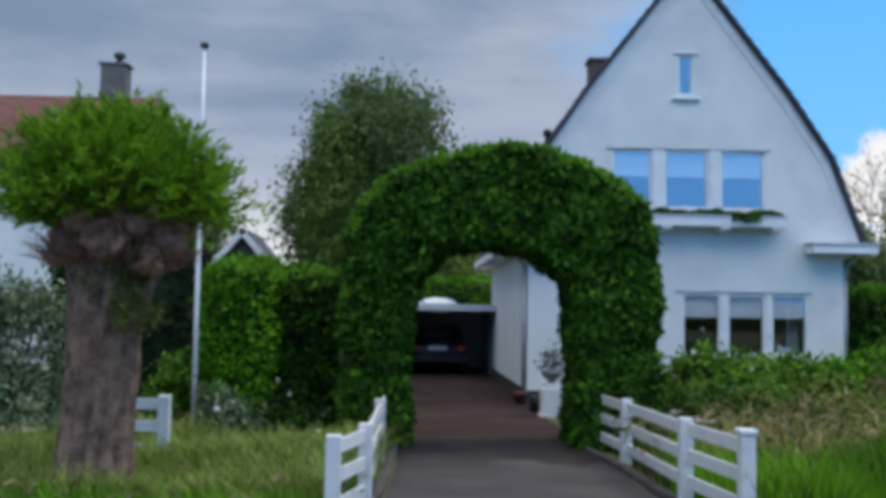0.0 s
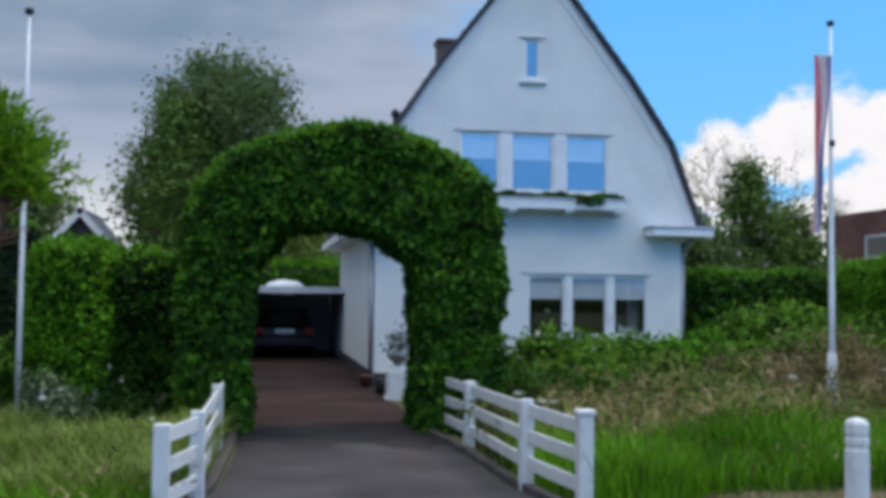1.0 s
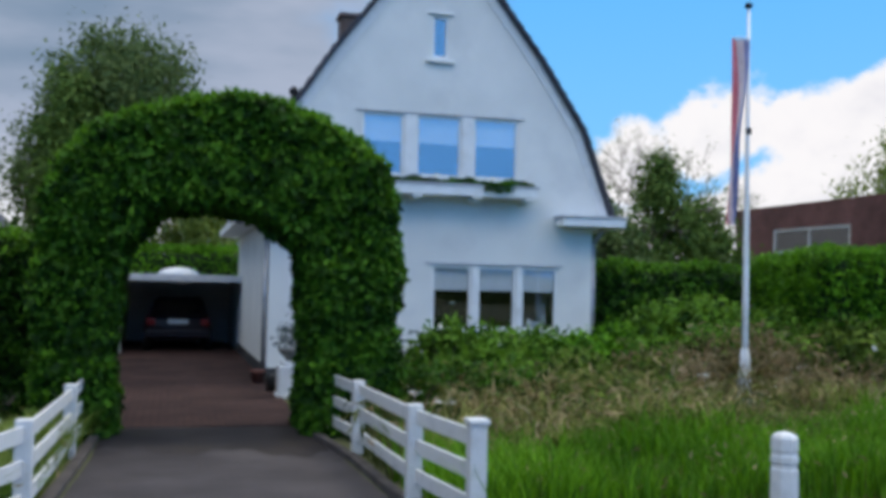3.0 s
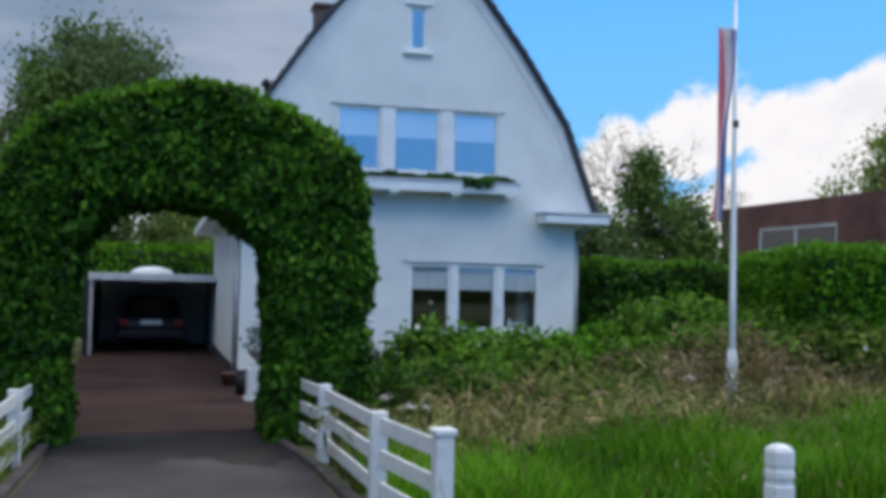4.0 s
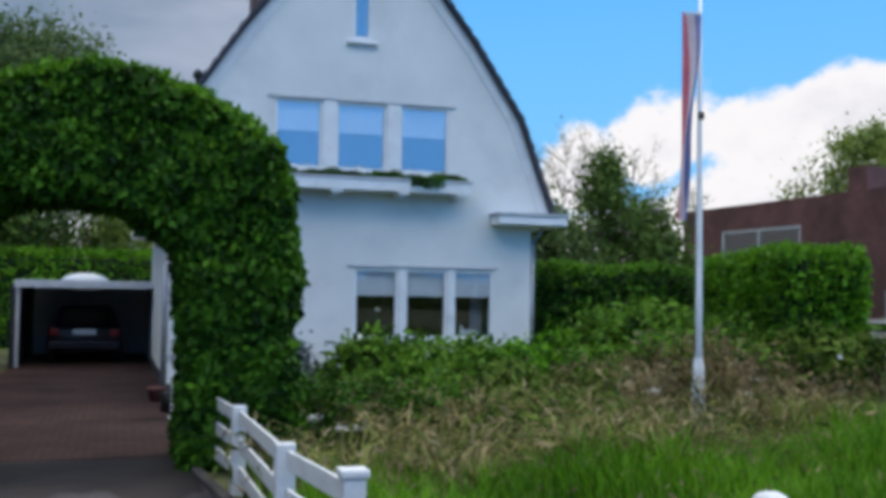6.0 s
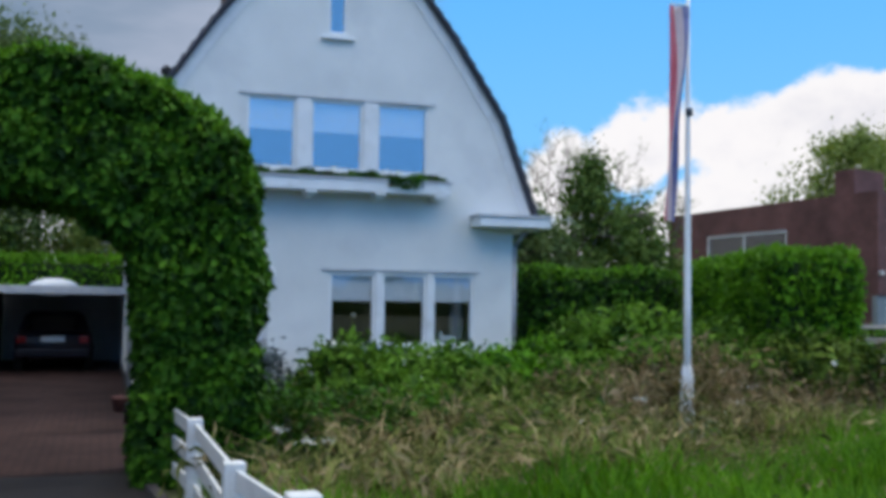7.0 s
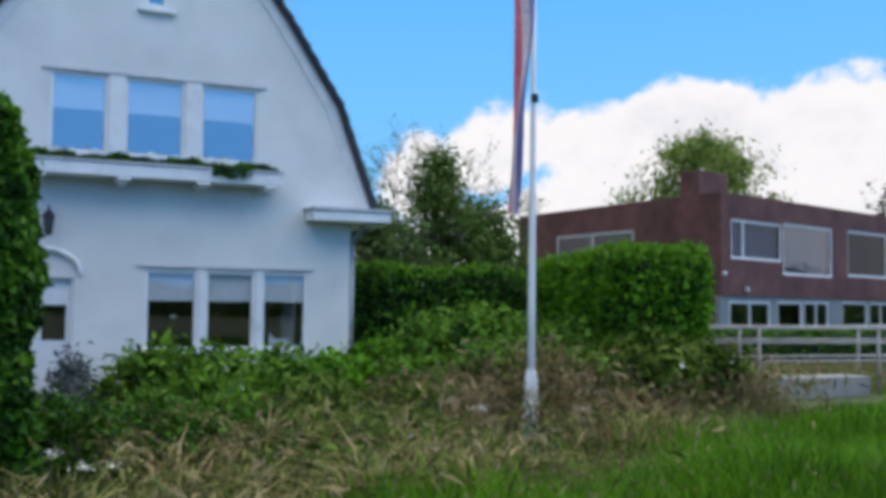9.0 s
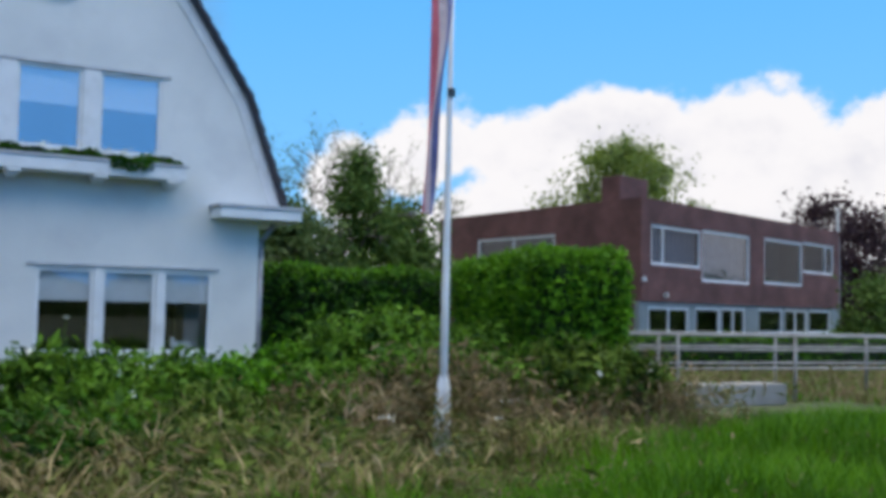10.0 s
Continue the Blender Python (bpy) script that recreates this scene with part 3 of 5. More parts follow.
for g, z in ((UPPER, UZ), (LOWER, LZ)):
    for (a, b), (c, d) in zip(g, g[1:]):
        part("mullion", boxes((b + 0.056, c - 0.056, FY - 0.03, FY - 0.003, z[0] - 0.04, z[1] + 0.03)), WHITE_PAINT, house)

# ---- clipped hedge arch over the driveway ----


def arch_solid(p):
    x, y, z = p[:, 0], p[:, 1], p[:, 2]
    n = 2.4
    zo = np.maximum(z - 2.15, 0) / 1.80
    outer = ((np.abs(x - 0.71) / 2.1) ** n + zo ** n) ** (1 / n) - 1
    zi = np.maximum(z - 1.55, 0) / 1.08
    inner = ((np.abs(x - 0.56) / 1.07) ** n + zi ** n) ** (1 / n) - 1
    flat = np.maximum(outer * 1.95, -inner * 1.05)
    deep = np.abs(y - 9.95) - 0.72
    q = np.stack((flat + 0.18, deep + 0.18), 1)
    return np.linalg.norm(np.maximum(q, 0), axis=1) + np.minimum(q.max(axis=1), 0) - 0.18


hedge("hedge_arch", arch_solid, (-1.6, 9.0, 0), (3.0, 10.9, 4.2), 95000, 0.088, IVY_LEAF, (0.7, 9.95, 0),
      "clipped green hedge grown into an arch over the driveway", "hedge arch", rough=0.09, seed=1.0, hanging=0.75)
hedge("hedge", rounded_box((-2.88, 11.2, 1.1), (0.6, 0.85, 1.32), 0.35), (-3.6, 10.2, 0), (-2.1, 12.2, 2.5), 20000, 0.078, HEDGE_LEAF, (-2.88, 11.2, 0),
      "bright green clipped hedge beside the flagpole", rough=0.1, seed=2.0)
hedge("hedge", rounded_box((-1.8, 11.35, 1.1), (0.62, 0.7, 1.28), 0.3), (-2.5, 10.4, 0), (-1.0, 12.2, 2.5), 17000, 0.085, DARK_IVY, (-1.8, 11.35, 0),
      "dark ivy-green hedge between the arch and a brighter hedge", rough=0.11, seed=12.0, hanging=0.6)


def swung(solid, cx, cy, turn):
    """The same solid turned about the upright through (cx, cy), clockwise seen from above."""
    c, k = math.cos(turn), math.sin(turn)

    def d(p):
        x, y = p[:, 0] - cx, p[:, 1] - cy
        return solid(np.stack((cx + x * c - y * k, cy + x * k + y * c, p[:, 2]), 1))
    return d


hedge("hedge", swung(rounded_box((12.1, 14.8, 1.2), (0.72, 2.75, 1.44), 0.3), 12.1, 14.8, radians(18)), (10.2, 11.8, 0), (13.8, 17.9, 2.8), 30000, 0.092, HEDGE_LEAF, (12.0, 14.8, 0),
      "tall clipped green hedge at the garden's side", rough=0.09, seed=3.0)
# darker leaf than the side hedge: its shade is put into the colour
hedge("hedge", rounded_box((10.3, 18.4, 1.1), (2.1, 0.7, 1.32), 0.3), (8.1, 17.6, 0), (12.5, 19.2, 2.6), 20000, 0.092, IVY_LEAF, (10.3, 18.4, 0),
      "clipped green hedge that runs beside the house, in a darker shaded tone", rough=0.09, seed=4.0)

# ---- white post-and-rail fences ----


def rail_fence(posts, tops, label, group):
    f = thing("fence", (*posts[1], 0), label, "fence", group)
    for (x, y), top in zip(posts, tops):
        bm = boxes((x - 0.062, x + 0.062, y - 0.062, y + 0.062, 0, top), bevel=0.012)
        part("post", bm, FENCE_WHITE, f)
    for i in range(len(posts) - 1):
        a, b = Vector((*posts[i], 0)), Vector((*posts[i + 1], 0))
        d = (b - a).normalized()
        side = Vector((d.y, -d.x, 0)) * 0.01
        for k, low in enumerate((0.12, 0.36, 0.6)):
            za, zb = tops[i] - 0.78 + low + 0.02, tops[i + 1] - 0.78 + low + 0.02
            bm = bmesh.new()
            L = (b - a).length - 0.1
            box(bm, -L / 2, L / 2, -0.014, 0.014, -0.06, 0.06, bevel=0.006)
            lean = math.atan2(zb - za, L)
            m = Matrix.Translation((a + b) / 2 + side + Vector((0, 0, (za + zb) / 2 + 0.06))) @ Matrix.Rotation(math.atan2(d.y, d.x), 4, "Z") @ Matrix.Rotation(-lean, 4, "Y")
            part("rail", turned(bm, m), FENCE_WHITE, f)
    return f


end_fence = rail_fence([(2.22, 4.1), (2.06, 5.37), (2.075, 8.12), (1.97, 9.5)], [0.82, 0.83, 0.78, 0.78], "white painted post-and-rail fence along the driveway, end post flaking", "driveway fences")
part("post_cap", boxes((2.22 - 0.078, 2.22 + 0.078, 4.1 - 0.078, 4.1 + 0.078, 0.822, 0.868), bevel=0.014), FENCE_WHITE, end_fence, "flaking square cap")
rail_fence([(-1.11, 4.27), (-0.88, 5.0), (-0.84, 8.14), (-0.82, 9.5)], [0.76, 0.78, 0.74, 0.74], "white painted post-and-rail fence along the driveway", "driveway fences")
rail_fence([(-3.17, 7.3), (-4.12, 7.4)], [0.82, 0.82], "white painted post-and-rail fence behind the pollard willow", "driveway fences")

# ---- flagpoles, bollard ----


def flagpole(x, y, top, label, hinge=True, stout=1.0):
    p = thing("flagpole", (x, y, 0), label, "flagpole", "flagpoles")
    bm = lathe(bmesh.new(), x, y, [(0.0, 0.05 * stout), (2.0, 0.046 * stout), (4.2, 0.034 * stout), (top - 0.1, 0.022 * stout)], 14)
    part("pole", bm, WHITE_PAINT, p, smooth=True)
    if hinge:
        part("base", lathe(bmesh.new(), x, y, [(0, 0.12), (0.5, 0.11), (0.8, 0.1), (0.98, 0.055)], 4), WHITE_PAINT, p, "white wooden hinge base")
    part("truck", lathe(bmesh.new(), x, y, [(top - 0.1, 0.022 * stout), (top - 0.07, 0.06), (top - 0.02, 0.06), (top, 0.025)], 14), LAMP_BLACK, p, "dark pole cap")
    if hinge:
        part("cleat", boxes((x - 0.04, x + 0.04, y - 0.06, y - 0.02, 4.32, 4.42)), LAMP_BLACK, p, "dark cord clip")
    return p


flagpole(8.83, 11.8, 6.42, "white flagpole with a hinged base, bearing a pennant")
flagpole(-3.45, 10.3, 5.5, "white flagpole with a dark cap beside the hedge", hinge=False, stout=0.75)
b = thing("bollard", (3.69, 2.57, 0), "white eight-sided wooden bollard with a chamfered, grooved head in the verge", "bollard")
part("post", lathe(bmesh.new(), 3.69, 2.57, [(0, 0.086), (0.74, 0.084), (0.75, 0.076), (0.775, 0.076), (0.785, 0.084), (0.82, 0.084), (0.828, 0.077), (0.848, 0.077), (0.856, 0.083), (0.925, 0.082), (0.945, 0.07), (0.96, 0.04), (0.965, 0.01)], 8), FENCE_WHITE, b)

# ---- carport ----
cp = thing("carport", (0.37, 26.8, 0), "low flat-roofed carport with weathered pale fascia and a domed rooflight", "carport")
part("roof", boxes((-1.15, -0.12, 24.2, 30.0, 1.92, 1.99), (0.68, 1.835, 24.2, 30.0, 1.92, 1.99), (-0.12, 0.68, 24.2, 25.25, 1.92, 1.99), (-0.12, 0.68, 25.95, 30.0, 1.92, 1.99)), DARK_BASE, cp)
part("fascia", boxes((-1.18, 1.86, 24.14, 24.196, 1.83, 2.0), bevel=0.008), GREY_LINE, cp, "weathered pale fascia board")
part("post", boxes((-1.15, -1.07, 24.25, 24.33, 0, 1.92)), GREY_LINE, cp)
part("back_wall", boxes((-1.15, 2.2, 29.9, 30.1, 0, 1.918)), RENDER_WHITE, cp)
part("side_wall", boxes((1.845, 2.09, 25.9, 29.9, 0, 1.918)), RENDER_WHITE, cp)
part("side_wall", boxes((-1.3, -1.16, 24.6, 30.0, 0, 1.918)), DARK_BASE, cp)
bm = bmesh.new()
bmesh.ops.create_uvsphere(bm, u_segments=20, v_segments=10, radius=0.5)
bmesh.ops.transform(bm, verts=bm.verts[:], matrix=Matrix.Translation((0.28, 25.6, 1.99)) @ Matrix.Diagonal((1.1, 1, 0.42, 1)))
part("rooflight", bm, surface("opal_dome", (0.78, 0.8, 0.82), (0.86, 0.87, 0.88), 0.4, 3, 40, 0, through_light=0.22), cp, "white domed rooflight", smooth=True)

# ---- at the house front ----
RED = surface("pennant_red", (0.66, 0.17, 0.24), (0.78, 0.26, 0.32), 0.8, 6, 60, 0.1, through_light=0.3)
PENNANT_WHITE = surface("pennant_white", (0.76, 0.68, 0.74), (0.85, 0.78, 0.82), 0.8, 6, 60, 0.1, through_light=0.45)
BLUE = surface("pennant_blue", (0.16, 0.20, 0.42), (0.24, 0.28, 0.55), 0.8, 6, 60, 0.1, through_light=0.3)
CAR_PAINT = surface("dark_car_paint", (0.012, 0.010, 0.014), (0.022, 0.015, 0.019), 0.35, 2, 30, 0, spec=0.3)
CAR_GLASS = surface("dark_car_glass", (0.008, 0.009, 0.01), (0.012, 0.012, 0.014), 0.08, 2, 30, 0, spec=0.6)
TYRE = surface("tyre_rubber", (0.012, 0.012, 0.012), (0.025, 0.025, 0.025), 0.85, 8, 80, 0.3)
TAIL_RED = surface("tail_lamp_red", (0.22, 0.01, 0.01), (0.3, 0.02, 0.02), 0.2, 6, 60, 0)
PLATE = surface("pale_plate", (0.68, 0.66, 0.6), (0.74, 0.73, 0.7), 0.4, 6, 60, 0)
TERRA = surface("stone_planter", (0.16, 0.15, 0.14), (0.27, 0.25, 0.22), 0.9, 6, 60, 0.4)
DOOR_WHITE = surface("door_white", (0.68, 0.7, 0.74), (0.78, 0.79, 0.8), 0.45, 4, 40, 0.1)
SILVER_LEAF = surface("grey_leaf", (0.05, 0.07, 0.07), (0.15, 0.18, 0.18), 0.7, 0.9, 9, 0, island=True, through_light=0.2)
WEED_LEAF = surface("variegated_leaf", (0.015, 0.04, 0.008), (0.19, 0.27, 0.14), 0.65, 2.0, 9, 0, island=True, through_light=0.2)
YELLOW_LEAF = surface("yellow_green_leaf", (0.09, 0.15, 0.02), (0.26, 0.33, 0.06), 0.65, 0.9, 9, 0, island=True, through_light=0.3)

fb = thing("flower_box", (5.07, 16.3, 3.5), "long white window box on scalloped brackets under the upper windows", "flower box")
part("trough", boxes((3.2, 6.9, FY - 0.46, FY - 0.01, 3.555, 3.745), bevel=0.012), WHITE_PAINT, fb)
part("lip", boxes((3.17, 6.93, FY - 0.485, FY - 0.01, 3.748, 3.78)), GREY_LINE, fb, "grey weathered rim")
for x in (3.35, 4.52, 5.68, 6.72):
    bm = boxes((x - 0.1, x + 0.1, FY - 0.46, FY - 0.005, 3.5, 3.552), (x - 0.06, x + 0.06, FY - 0.36, FY - 0.005, 3.445, 3.5), bevel=0.015)
    part("bracket", bm, WHITE_PAINT, fb)
pl = thing("trailing_plant", (5.07, 16.3, 3.8), "low green trailing plants with white blossom in the window box", "plant")
n = 3600
u = rng.random(n)
pts = np.stack((3.25 + 3.6 * u, FY - 0.42 + 0.3 * rng.random(n), 3.785 + (0.085 + 0.03 * np.sin(u * 23) + 0.025 * np.sin(u * 61)) * rng.random(n)), 1)
spill = rng.random(n) < 0.12 * (np.abs(pts[:, 0] - 6.1) < 0.3) * 3
pts[spill, 2] -= 0.17 * rng.random(spill.sum())
pts[spill, 1] = FY - 0.5
v, f = leaf_cloud(pts, unit(rng.normal(0, 1, (n, 3)) + (0, -0.5, 1)), 0.06, 0.6)
arrays("foliage", v, f, IVY_LEAF, pl)
k = 110
v, f = leaf_cloud(np.stack((3.3 + 3.5 * rng.random(k), FY - 0.42 + 0.25 * rng.random(k), 3.88 + 0.08 * rng.random(k)), 1), np.tile((0, -0.6, 0.8), (k, 1)), 0.05, 0.9)
arrays("blossom", v, f, FLOWER, pl, "white blossom")

# front door with its round canopy strip and the lantern over it
d = part("front_door", boxes((2.99, 3.88, FY + 0.1, FY + 0.15, 0.06, 1.08), (2.99, 3.5, FY + 0.1, FY + 0.15, 1.08, 2.05), (3.83, 3.88, FY + 0.1, FY + 0.15, 1.08, 2.05),
                              (3.5, 3.83, FY + 0.1, FY + 0.15, 1.68, 2.05), (3.5, 3.83, FY + 0.1, FY + 0.15, 1.08, 1.16)), DOOR_WHITE, house, "white panelled front door with a small window")
part("pane", boxes((3.49, 3.84, FY + 0.12, FY + 0.128, 1.15, 1.69)), GLASS_LOW, d).visible_shadow = False
part("handle", tube(tube(bmesh.new(), (3.9, FY + 0.1, 1.08), (3.9, FY + 0.03, 1.08), 0.012), (3.9, FY + 0.04, 1.08), (3.79, FY + 0.04, 1.08), 0.012), LAMP_BLACK, d, "dark door handle")
bm = bmesh.new()
for i in range(12):
    a, b = math.pi * i / 12, math.pi * (i + 1) / 12
    box_pts = [(3.44 + 0.56 * math.cos(t), 2.14 + 0.36 * math.sin(t)) for t in (a, b)]
    tube(bm, (box_pts[0][0], FY - 0.06, box_pts[0][1]), (box_pts[1][0], FY - 0.06, box_pts[1][1]), 0.035, seg=8)
    tube(bm, (box_pts[0][0], FY - 0.02, box_pts[0][1]), (box_pts[1][0], FY - 0.02, box_pts[1][1]), 0.03, seg=8)
part("door_arch", bm, WHITE_PAINT, house, "white half-round moulding over the door")
wlamp = thing("wall_lamp", (3.53, FY, 2.85), "black iron lantern on the white wall", "wall lamp")
part("bracket", tube(tube(bmesh.new(), (3.53, FY - 0.01, 3.1), (3.53, FY - 0.16, 3.1), 0.015), (3.53, FY - 0.15, 3.1), (3.53, FY - 0.15, 3.02), 0.012), LAMP_BLACK, wlamp)
part("cap", lathe(bmesh.new(), 3.53, FY - 0.15, [(2.95, 0.1), (3.0, 0.07), (3.05, 0.02)], 6), LAMP_BLACK, wlamp)
part("lantern", lathe(bmesh.new(), 3.53, FY - 0.15, [(2.68, 0.04), (2.7, 0.055), (2.946, 0.085)], 6), surface("lantern_glass", (0.03, 0.04, 0.05), (0.06, 0.07, 0.08), 0.15, bump=0), wlamp, "dark lantern glass")
# things on the sill behind the lower panes
orn = thing("ornament", (7.0, FY + 0.25, 1.06), "small white ornament on the window sill", "ornament")
part("sill_board", boxes((4.95, 7.48, FY + 0.16, FY + 0.4, 1.0, 1.04)), WHITE_PAINT, house, "inner window board")
part("body", boxes((6.93, 7.24, FY + 0.165, FY + 0.25, 1.1, 1.17), (6.95, 7.0, FY + 0.17, FY + 0.245, 1.042, 1.1), (7.17, 7.22, FY + 0.17, FY + 0.245, 1.042, 1.1), (6.93, 6.98, FY + 0.17, FY + 0.245, 1.17, 1.25), bevel=0.012), WHITE_PAINT, orn)
vase = thing("vase", (5.4, FY + 0.27, 1.042), "slim dark vase with one pale flower on the sill", "vase")
part("body", lathe(bmesh.new(), 5.4, FY + 0.27, [(1.042, 0.05), (1.12, 0.07), (1.22, 0.03), (1.25, 0.04)], 14), LAMP_BLACK, vase, smooth=True)
bm = tube(bmesh.new(), (5.4, FY + 0.27, 1.24), (5.42, FY + 0.26, 1.5), 0.006, seg=5)
part("stem", bm, SHRUB_LEAF, vase)
bm = bmesh.new()
bmesh.ops.create_icosphere(bm, subdivisions=2, radius=0.05, matrix=Matrix.Translation((5.42, FY + 0.26, 1.52)) @ Matrix.Diagonal((1, 1, 0.6, 1)))
part("bloom", bm, FLOWER, vase, "pale flower head")
curt = thing("curtain", (7.36, FY + 0.45, 1.04), "pale grey curtain drawn to the window's side", "curtain")
bm = bmesh.new()
prev = None
for i in range(25):
    x = 7.2 + 0.24 * i / 24
    a, b = bm.verts.new((x, FY + 0.45 + 0.025 * math.sin(i * 1.6), 1.0)), bm.verts.new((x, FY + 0.45 + 0.025 * math.sin(i * 1.6), 2.25))
    if prev:
        bm.faces.new((prev[0], a, b, prev[1]))
    prev = (a, b)
bmesh.ops.solidify(bm, geom=bm.faces[:], thickness=0.006)
part("cloth", bm, BLIND, curt, smooth=True)

# pedestal with planter by the driveway
ped = thing("planter", (1.97, 13.9, 0), "white pedestal with a stone bowl of dark foliage", "planter")
part("pedestal", boxes((1.75, 2.19, 13.7, 14.1, 0, 0.06), (1.78, 2.16, 13.72, 14.08, 0.06, 0.5), (1.84, 2.1, 13.78, 14.02, 0.5, 0.58), bevel=0.015), WHITE_PAINT, ped)
part("bowl", lathe(bmesh.new(), 1.97, 13.9, [(0.58, 0.07), (0.62, 0.06), (0.66, 0.12), (0.74, 0.19), (0.77, 0.2), (0.77, 0.17)], 18), TERRA, ped, "weathered stone bowl", smooth=True)
pts = rng.normal(0, 1, (420, 3)) * (0.12, 0.12, 0.13) + (1.99, 13.9, 0.93)
v, f = leaf_cloud(pts, unit(pts - (1.99, 13.9, 0.8)), 0.07, 0.5)
arrays("foliage", v, f, SILVER_LEAF, ped)
can = thing("watering_can", (1.8, 14.7, 0), "dark metal watering can with a curved spout by the wall", "watering can")
part("body", lathe(bmesh.new(), 1.8, 14.7, [(0, 0.13), (0.28, 0.12), (0.3, 0.1)], 16), LAMP_BLACK, can, smooth=True)
bm = bmesh.new()
arc = [(1.84 + 0.26 * (i / 7), 14.65, 0.2 + 0.34 * math.sin(i / 7 * 1.5)) for i in range(8)]
for a, b in zip(arc, arc[1:]):
    tube(bm, a, b, 0.02, seg=8)
part("spout", bm, LAMP_BLACK, can)
pot = thing("flower_pot", (1.66, 16.25, 0), "red clay pot by the drain pipe", "flower pot")
part("pot", lathe(bmesh.new(), 1.66, 16.25, [(0, 0.09), (0.2, 0.13), (0.21, 0.145), (0.25, 0.145), (0.25, 0.12)], 16), RED_TILE, pot, smooth=True)

# pennant
pen = thing("pennant", (8.7, 11.76, 4.4), "long narrow red, white and blue pennant hanging from the flagpole", "flag")
rows = 26
for s, mat in enumerate((RED, PENNANT_WHITE, BLUE)):
    bm = bmesh.new()
    prev = None
    for i in range(rows + 1):
        t = i / rows
        w = 0.28 * (1 - 0.6 * t)
        x0 = 8.80 - 0.28 - 0.03 * math.sin(t * 2.2) + 0.03 * t + 0.02 * math.sin(t * 9)
        y0 = 11.76 - 0.09 * math.sin(t * 5.0) * (0.3 + t)
        pair = []
        for e in (s, s + 1):
            g = e / 3
            pair.append(bm.verts.new((x0 + w * g, y0 + 0.05 * math.sin(g * 5 + t * 7), 5.82 - 2.92 * t - 0.02 * g)))
        if prev:
            bm.faces.new((prev[0], prev[1], pair[1], pair[0]))
        prev = pair
    bmesh.ops.solidify(bm, geom=bm.faces[:], thickness=0.003)
    part("stripe", bm, mat, pen, ("red", "white", "blue")[s] + " stripe", smooth=True)
part("crosspiece", tube(bmesh.new(), (8.54, 11.76, 5.83), (8.82, 11.76, 5.83), 0.012, seg=8), WHITE_PAINT, pen)

# car under the carport
CX, CY = 0.3, 25.5
car = thing("car", (CX, CY + 2, 0), "dark hatchback parked nose-in under the carport", "car")
bm = bmesh.new()
sections = [(0.0, 0.80, 0.42, 0.78), (0.08, 0.85, 0.32, 0.9), (0.5, 0.87, 0.28, 0.95), (2.6, 0.88, 0.28, 0.95), (3.6, 0.86, 0.3, 0.86), (4.1, 0.72, 0.36, 0.68)]
prev = None
for y, hw, z0, z1 in sections:
    ring = [bm.verts.new((CX + x, CY + y, z)) for x, z in ((-hw * 0.92, z0), (hw * 0.92, z0), (hw, (z0 + z1) / 2), (hw * 0.94, z1), (-hw * 0.94, z1), (-hw, (z0 + z1) / 2))]
    if prev:
        for i in range(6):
            bm.faces.new((prev[i], prev[(i + 1) % 6], ring[(i + 1) % 6], ring[i]))
    else:
        bm.faces.new(ring[::-1])
    prev = ring
bm.faces.new(prev)
bmesh.ops.bevel(bm, geom=bm.edges[:], offset=0.03, segments=2, affect="EDGES")
body = part("body", bm, CAR_PAINT, car, smooth=True)
bm = bmesh.new()
low = [(-0.78, 0.06), (0.78, 0.06), (0.8, 2.9), (-0.8, 2.9)]
top = [(-0.6, 0.42), (0.6, 0.42), (0.62, 2.0), (-0.62, 2.0)]
a = [bm.verts.new((CX + x, CY + y, 0.93)) for x, y in low]
b = [bm.verts.new((CX + x, CY + y, 1.4)) for x, y in top]
bm.faces.new(b), bm.faces.new(a[::-1])
for i in range(4):
    bm.faces.new((a[i], a[(i + 1) % 4], b[(i + 1) % 4], b[i]))
bmesh.ops.bevel(bm, geom=bm.edges[:], offset=0.06, segments=3, affect="EDGES")
part("cabin", bm, CAR_PAINT, body, smooth=True)
bm = bmesh.new()
bm.faces.new([bm.verts.new((CX + x, CY + y, z)) for x, y, z in ((-0.6, 0.1, 1.0), (0.6, 0.1, 1.0), (0.5, 0.36, 1.33), (-0.5, 0.36, 1.33))])
bmesh.ops.solidify(bm, geom=bm.faces[:], thickness=0.02)
part("rear_window", bm, CAR_GLASS, car)
part("number_plate", boxes((CX - 0.26, CX + 0.26, CY - 0.03, CY - 0.005, 0.72, 0.84)), PLATE, car, "pale blank number plate")
for s in (-1, 1):
    xs = sorted((CX + s * 0.58, CX + s * 0.8))
    part("tail_lamp", boxes((*xs, CY - 0.02, CY + 0.12, 0.68, 0.86), bevel=0.02), TAIL_RED, car, "red tail lamp")
part("bumper", boxes((CX - 0.82, CX + 0.82, CY - 0.06, CY + 0.12, 0.36, 0.55), bevel=0.03), CAR_PAINT, car)
for s in (-1, 1):
    for y in (0.75, 3.3):
        x = CX + s * 0.78
        t = part("wheel", tube(bmesh.new(), (x - 0.1, CY + y, 0.31), (x + 0.1, CY + y, 0.31), 0.31, seg=24), TYRE, car)
        part("rim", tube(bmesh.new(), (x + s * 0.095, CY + y, 0.31), (x + s * 0.11, CY + y, 0.31), 0.2, seg=16), ZINC, t)

